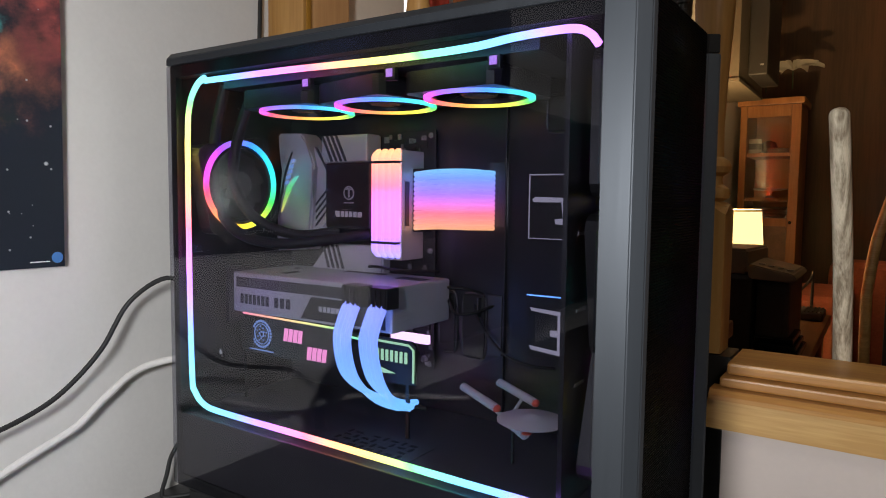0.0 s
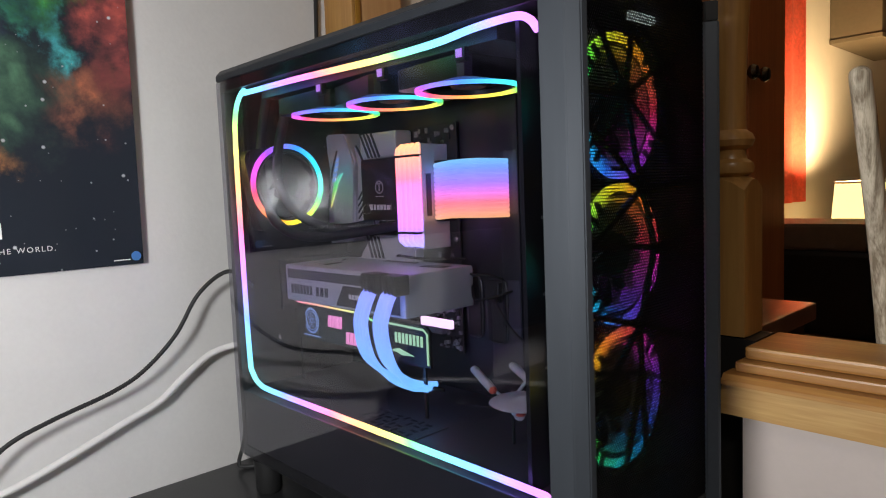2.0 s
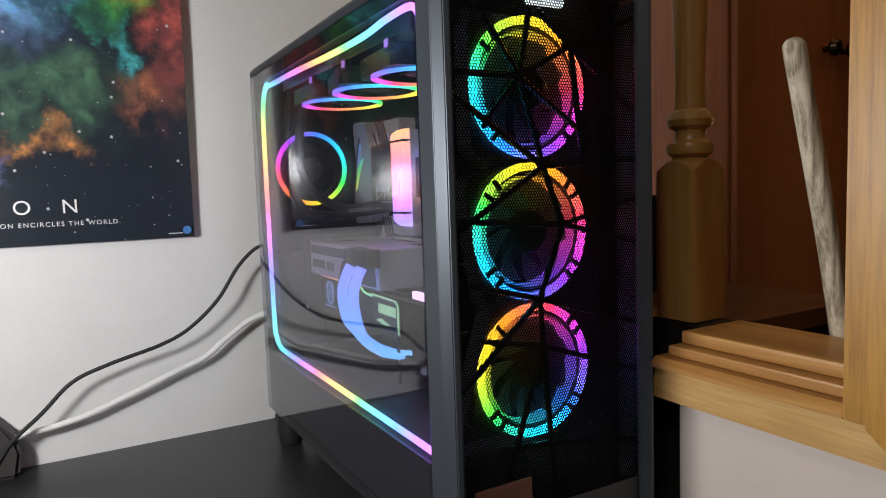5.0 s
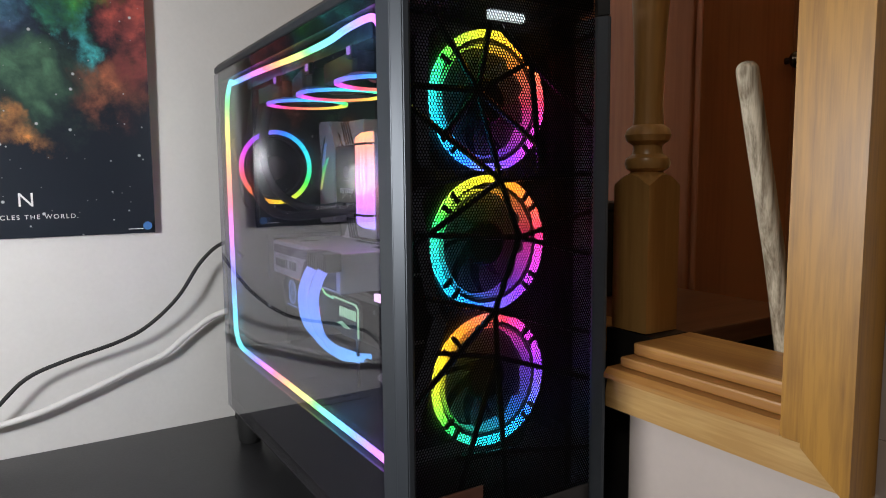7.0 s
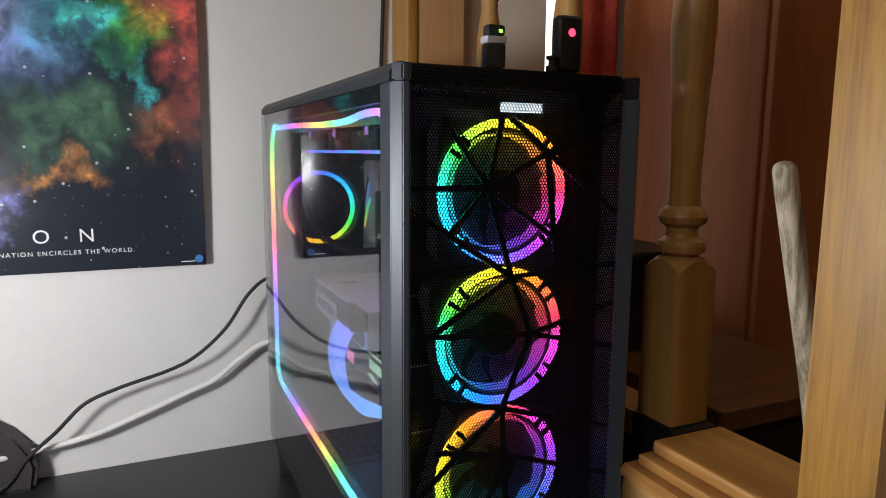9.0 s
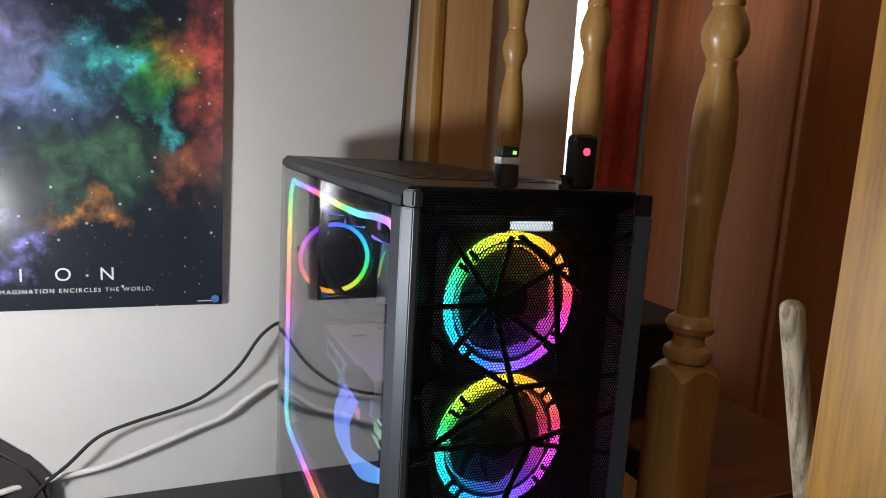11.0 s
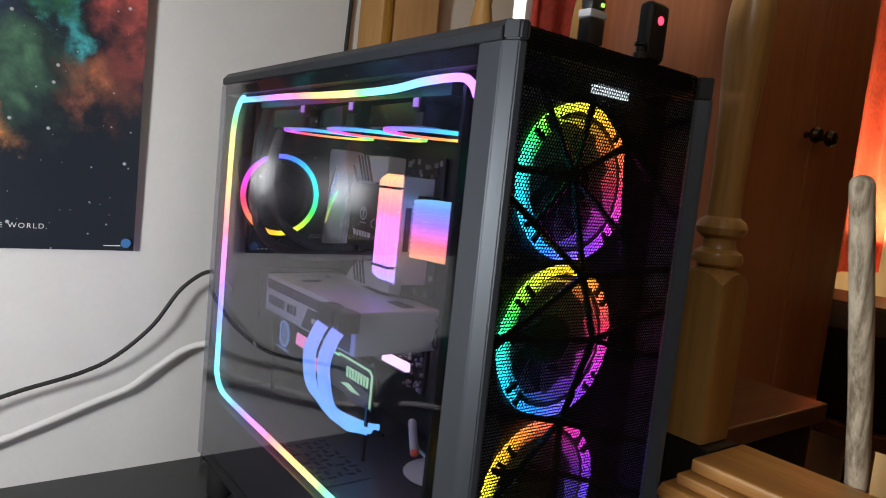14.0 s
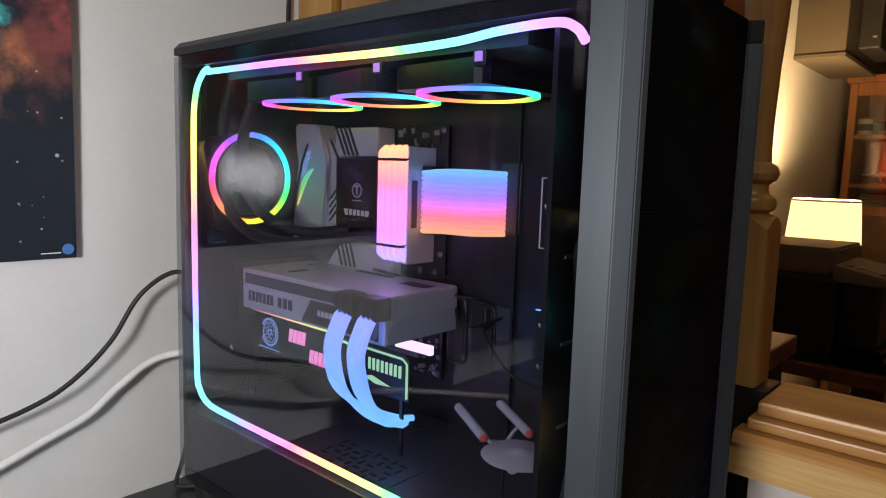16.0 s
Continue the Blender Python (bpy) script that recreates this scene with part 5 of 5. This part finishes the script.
ledge = thing("low_cabinet", (-0.30, 0.99, 0), "low brown wooden cabinet behind the half wall", "cabinet")
part("top", box(-0.62, -0.195, 0.865, 1.128, 0.925, 0.95, 0.003), M_TABLE, ledge, smooth=False)
part("body", box(-0.61, -0.21, 0.88, 1.125, 0, 0.9245, 0.003), M_BLACKBOX, ledge, smooth=False)
blk = thing("black_box", (-0.507, 0.95, 0.9505), "matt black box on the low cabinet", "box")
part("body", box(-0.60, -0.415, 0.89, 1.02, 0.9505, 1.082, 0.006), M_BLACKBOX, blk, smooth=False)
part("lid", box(-0.605, -0.41, 0.885, 1.025, 1.0825, 1.094, 0.004), M_BLACKBOX, blk, smooth=False)

tab = thing("table", (-0.38, 2.03, 0), "small brown wooden table crowded with dark electronics", "table")
part("top", box(-0.625, -0.134, 1.64, 2.42, 0.755, 0.785, 0.003), M_TABLE, tab, smooth=False)
for lx, ly in ((-0.58, 1.70), (-0.18, 1.70), (-0.58, 2.37), (-0.18, 2.37)):
    part("leg", box(lx - 0.03, lx + 0.03, ly - 0.03, ly + 0.03, 0, 0.7545, 0.004), M_TABLE, tab, smooth=False)
pr = thing("printer", (-0.40, 1.80, 0.7855), "black desktop printer with a closed lid", "printer")
part("body", box(-0.60, -0.25, 1.66, 1.98, 0.7855, 0.972, 0.012), M_BLACKBOX, pr, smooth=False)
part("lid", prism([(1.655, 0.9725), (1.655, 1.030), (1.97, 1.024), (1.975, 0.9725)], -0.605, -0.262, "x", bevel=0.006), M_GREYBOX, pr, "dark grey lid", smooth=False)
part("control_panel", prism([(-0.2615, 0.962), (-0.2615, 0.996), (-0.17, 0.978), (-0.16, 0.966), (-0.175, 0.958)], 1.66, 1.90, "y", bevel=0.003), M_GREYBOX, pr, "slanted grey control panel", smooth=False)
for k in range(4):
    part("key", box(-0.245 + k * 0.02, -0.232 + k * 0.02, 1.70, 1.715, 0.9925 - k * 0.0039, 0.9955 - k * 0.0039), M_CHIP, pr, smooth=False)
part("side_box", box(-0.245, -0.175, 1.68, 1.95, 0.7855, 0.957, 0.01), M_BLACKBOX, pr, smooth=False)

lamp = thing("table_lamp", (-0.425, 2.33, 0.7855), "table lamp with a glowing cream shade", "lamp")
one = annulus(0.10, 0.1015, 0, 0.18, 48)
for v in one.verts:
    k = v.co.z / 0.18
    f = (0.103 - 0.014 * k) / 0.10
    v.co = (v.co.x * f - 0.425, v.co.y * f + 2.33, 0.932 + 0.18 * k)
part("shade", one, M_SHADE, lamp, "glowing cream fabric shade")
for z, r in ((0.9325, 0.1040), (1.1115, 0.0900)):
    one = annulus(r - 0.002, r + 0.0012, z - 0.003, z + 0.003, 48)
    one.transform(Matrix.Translation((-0.425, 2.33, 0)))
    part("shade_trim", one, M_PAPER, lamp)
part("stem", lathe([(0.055, 0.0), (0.057, 0.012), (0.03, 0.02), (0.018, 0.035), (0.035, 0.07), (0.04, 0.10), (0.02, 0.135), (0.009, 0.15), (0.009, 0.20)], (-0.425, 2.33, 0.7857), 28), M_BRASS, lamp, "dark turned stem")

rt = thing("router", (-0.205, 2.31, 0.7855), "black ribbed router with two aerials on the table", "router")
part("body", box(-0.275, -0.145, 2.25, 2.37, 0.7855, 0.812, 0.006), M_PLASTIC, rt, smooth=False)
for k in range(12):
    part("vent_rib", box(-0.270 + k * 0.0105, -0.265 + k * 0.0105, 2.256, 2.364, 0.8122, 0.8150), M_BLACKBOX, rt, smooth=False)
part("aerial", tube([(-0.255, 2.365, 0.808), (-0.225, 2.375, 0.915)], 0.0045, 1, 8), M_PLASTIC, rt)
part("aerial", tube([(-0.185, 2.365, 0.808), (-0.186, 2.375, 0.925)], 0.0045, 1, 8), M_PLASTIC, rt)
solo("paper_stack", box(-0.345, -0.285, 2.18, 2.30, 0.7855, 0.797, 0.002), M_PAPER, (-0.31, 2.24, 0.7855), "small stack of white papers on the table", "papers", smooth=False)
solo("charger_cable", tube([(-0.28, 2.10, 0.788), (-0.262, 2.16, 0.835), (-0.255, 2.20, 0.868), (-0.235, 2.26, 0.850), (-0.200, 2.32, 0.885), (-0.185, 2.39, 0.910)], 0.0042, 8, 8), M_RUBBER, (-0.28, 2.10, 0.7855), "black cable arching over the table", "cable")
dsk = thing("disc_tray", (-0.30, 1.74, 0.7855), "stack of glossy black trays on the table", "tray")
for k in range(3):
    part("tray", box(-0.245, -0.150 - 0.006 * k, 1.66, 1.84 - 0.01 * k, 0.7855 + 0.016 * k, 0.799 + 0.016 * k, 0.003), M_SCREEN, dsk, "glossy black tray", smooth=False)

chair = thing("dining_chair", (0.16, 2.02, 0), "pale bent wood chair with a black padded back", "chair")
for x, sgn in ((-0.035, 1), (0.355, -1)):
    part("back_post", tube([(x + sgn * 0.02, 2.20, 0.0), (x + sgn * 0.006, 2.07, 0.46), (x, 2.0, 0.85), (x + sgn * 0.002, 1.99, 0.93), (x + sgn * 0.016, 1.985, 1.05), (x + sgn * 0.045, 1.98, 1.17)], 0.013, 8, 12), M_OAK, chair, "pale curved wooden post")
part("padded_back", box(0.005, 0.315, 1.990, 2.030, 0.62, 1.10, 0.015, segments=3), M_BROWN, chair, "black padded back")
part("seat", box(-0.02, 0.34, 2.03, 2.40, 0.44, 0.49, 0.015, segments=3), M_BROWN, chair, "black padded seat")
for x in (0.0, 0.32):
    part("leg", tube([(x, 2.38, 0.0), (x, 2.37, 0.445)], 0.014, 1, 10), M_OAK, chair)

couch = thing("couch", (0.15, 3.05, 0), "rust coloured upholstered couch by the far wall", "couch")
part("seat", box(-0.095, 1.2, 2.85, 3.39, 0.10, 0.46, 0.05), M_ORANGECLOTH, couch)
part("arm", box(-0.325, -0.10, 2.85, 3.36, 0.08, 0.790, 0.05, segments=3), M_ORANGECLOTH, couch)
part("backrest", box(-0.21, 1.2, 3.40, 3.62, 0.40, 0.885, 0.06, segments=3), M_ORANGECLOTH, couch)

bc = thing("bookcase", (-0.46, 3.55, 0), "tall orange wood bookcase with glass doors", "bookcase")
BX0, BX1, BY0, BY1, BT = -0.600, -0.345, 3.42, 3.70, 1.585
part("side", box(BX0, BX0 + 0.03, BY0, BY1, 0, BT, 0.003), M_SHELF, bc, smooth=False)
part("side", box(BX1 - 0.04, BX1, BY0, BY1, 0, BT, 0.003), M_SHELF, bc, smooth=False)
part("back", box(BX0 + 0.031, BX1 - 0.041, BY1 - 0.015, BY1, 0, BT), M_SHELF, bc, smooth=False)
part("crown", box(BX0 - 0.012, BX1 + 0.012, BY0 - 0.015, BY1, BT + 0.0005, BT + 0.03, 0.004), M_SHELF, bc, smooth=False)
for z in (0.35, 0.74, 1.048, 1.145, 1.352):
    part("shelf", box(BX0 + 0.031, BX1 - 0.041, BY0 + 0.01, BY1 - 0.016, z, z + 0.016), M_SHELF, bc, smooth=False)
part("rail", box(BX0 + 0.031, BX1 - 0.041, BY0, BY0 + 0.009, 1.030, 1.066), M_SHELF, bc, smooth=False)
part("rail", box(BX0 + 0.031, BX1 - 0.041, BY0, BY0 + 0.009, BT - 0.054, BT - 0.001), M_SHELF, bc, smooth=False)
part("lower_door", box(BX0 + 0.031, BX1 - 0.041, BY0 + 0.003, BY0 + 0.009, 0.10, 1.0295), M_TABLE, bc, "dark lower door", smooth=False)
part("knob", lathe([(0.004, 0), (0.007, 0.006), (0.0001, 0.010)], (-0.372, BY0 - 0.0002, 1.048), 14, m=Matrix.Rotation(radians(90), 4, "X")), M_BRASS, bc, "small dark knob")
part("glass", box(BX0 + 0.031, BX1 - 0.041, BY0 + 0.002, BY0 + 0.006, 1.067, BT - 0.055), M_CLEAR, bc, "clear glass door", smooth=False)
mug = thing("mug", (-0.545, 3.50, 1.3685), "white patterned mug on a bookcase shelf", "mug")
part("cup", lathe([(0.026, 0), (0.029, 0.004), (0.029, 0.070), (0.026, 0.070), (0.025, 0.008)], (-0.545, 3.50, 1.3685), 24), M_PETAL, mug)
part("dark_band", lathe([(0.0292, 0.020), (0.0296, 0.022), (0.0296, 0.046), (0.0292, 0.048)], (-0.545, 3.50, 1.3685), 24), M_INKDARK, mug, "dark printed band")
solo("dark_bowl", lathe([(0.02, 0), (0.034, 0.012), (0.038, 0.035), (0.030, 0.055), (0.012, 0.062), (0.0001, 0.066)], (-0.490, 3.54, 1.3685), 24), M_BLACKBOX, (-0.490, 3.54, 1.3685), "round dark pot on a bookcase shelf", "pot")
for k in range(3):
    solo("plate", lathe([(0.030, 0), (0.046, 0.004), (0.048, 0.007), (0.044, 0.0075)], (-0.446, 3.50, 1.3685 + 0.0078 * k), 28), (M_PAPER, M_PETAL, M_PAPER)[k], (-0.446, 3.50, 1.3685 + 0.0078 * k), "pale plate in a small stack on a shelf", "plate", "stacked plates")
dish = thing("shelf_ornament", (-0.475, 3.53, 1.1615), "pale wide dish on a small foot", "ornament")
part("dish", lathe([(0.010, 0.030), (0.045, 0.034), (0.075, 0.040), (0.076, 0.043), (0.03, 0.041), (0.012, 0.050), (0.0001, 0.054)], (-0.475, 3.53, 1.1615), 28), M_PETAL, dish)
part("foot", lathe([(0.022, 0), (0.020, 0.004), (0.006, 0.010), (0.008, 0.030)], (-0.475, 3.53, 1.1615), 20), M_PETAL, dish)
bowl = thing("basket", (-0.47, 3.55, 1.040), "grey woven basket behind the glass", "basket")
for k in range(5):
    ring = [(-0.47 + (0.060 + 0.003 * k) * math.cos(a), 3.55 + (0.045 + 0.003 * k) * math.sin(a), 1.0695 + 0.011 * k) for a in [2 * math.pi * i / 26 for i in range(26)]]
    part("woven_hoop", tube(ring, 0.0062, 1, 6, closed=True), M_GREYBOX, bowl)


def flower(at, r, turn):
    t = thing("artificial_flower", at, "white artificial lily with dark leaves", "flower", "white flowers")
    at = Vector(at)
    part("vase", lathe([(0.025, 0), (0.03, 0.02), (0.02, 0.045), (0.015, 0.06), (0.018, 0.065)], at, 20), M_BLACKBOX, t, "dark vase")
    top = at + Vector((0, 0, 0.135))
    part("stem", tube([at + Vector((0, 0, 0.05)), top], 0.003, 1, 6), M_LEAF, t)
    for k in range(7):
        a = turn + 2 * math.pi * k / 7
        one = bmesh.new()
        u, v = Vector((math.cos(a), math.sin(a), 0)), Vector((-math.sin(a), math.cos(a), 0))
        rows = []
        for i in range(6):
            s = i / 5
            w = 0.24 * r * math.sin(math.pi * min(0.97, 0.12 + 0.85 * s)) + 0.001
            c = top + u * r * s + Vector((0, 0, r * (0.55 * s - 0.5 * s * s)))
            rows.append([one.verts.new(c + v * w * q + Vector((0, 0, 0.12 * r * abs(q)))) for q in (-1, 0, 1)])
        for p, q in zip(rows, rows[1:]):
            for i in range(2):
                one.faces.new((p[i], p[i + 1], q[i + 1], q[i]))
        bmesh.ops.solidify(one, geom=one.faces[:], thickness=0.002)
        part("petal", one, M_PETAL, t)
    for k in range(4):
        a = turn + 0.4 + k * 1.6
        part("leaf", prism([(0, -0.004), (0.03, -0.012), (0.07, 0), (0.03, 0.012), (0, 0.004)], 0, 0.0015, "z"), M_LEAF, t)
        t.children[-1].data.transform(Matrix.Translation((0, 0, 0.055)) @ Matrix.Rotation(a, 4, "Z") @ Matrix.Rotation(radians(-25), 4, "Y") @ Matrix.Translation(at))


flower((-0.40, 3.52, BT + 0.031), 0.13, 0.3)
flower((-0.52, 3.58, BT + 0.031), 0.07, 1.0)
sp = thing("wall_cabinet", (-0.53, 2.90, 1.56), "dark grey-brown cabinet hung high on the wall", "cabinet")
part("body", box(-0.629, -0.475, 2.64, 3.17, 1.590, 2.2, 0.004), M_BLIND, sp, smooth=False)
part("bottom_board", box(-0.629, -0.473, 2.636, 3.174, 1.575, 1.5895, 0.002), M_BLIND, sp, smooth=False)
spk = thing("speaker_box", (-0.385, 3.0, 1.62), "black loudspeaker hung beside the wall cabinet", "speaker")
part("body", box(-0.472, -0.405, 2.80, 3.12, 1.62, 2.1, 0.006), M_BLACKBOX, spk, smooth=False)
part("badge", box(-0.430, -0.418, 2.7975, 2.7995, 1.655, 1.661), M_CHIP, spk, "tiny bright badge", smooth=False)


def hanging(name, x, y0, y1, z0, z1, waves, depth, label):
    """A hanging cloth with soft folds."""
    bm = bmesh.new()
    n, m = 40, 14
    g = []
    for i in range(n + 1):
        u = i / n
        g.append([bm.verts.new((x + depth * (1 + math.sin(2 * math.pi * waves * u + 0.7 * math.sin(5 * u)) * (0.6 + 0.4 * (1 - j / m))), y0 + (y1 - y0) * u + 0.004 * math.sin(3 * j / m + 9 * u), z0 + (z1 - z0) * j / m)) for j in range(m + 1)])
    for i in range(n):
        for j in range(m):
            bm.faces.new((g[i][j], g[i + 1][j], g[i + 1][j + 1], g[i][j + 1]))
    bmesh.ops.solidify(bm, geom=bm.faces[:], thickness=0.003)
    return solo(name, bm, M_REDCLOTH, (x, (y0 + y1) / 2, z0), label, "curtain")


hanging("red_curtain", -0.762, 1.030, 1.150, 0.5, 2.35, 2.5, 0.006, "red cloth curtain hanging beside the bright gap")
hanging("red_curtain", -0.626, 1.85, 2.37, 1.055, 2.2, 4.5, 0.008, "red cloth banner hanging on the cream wall")
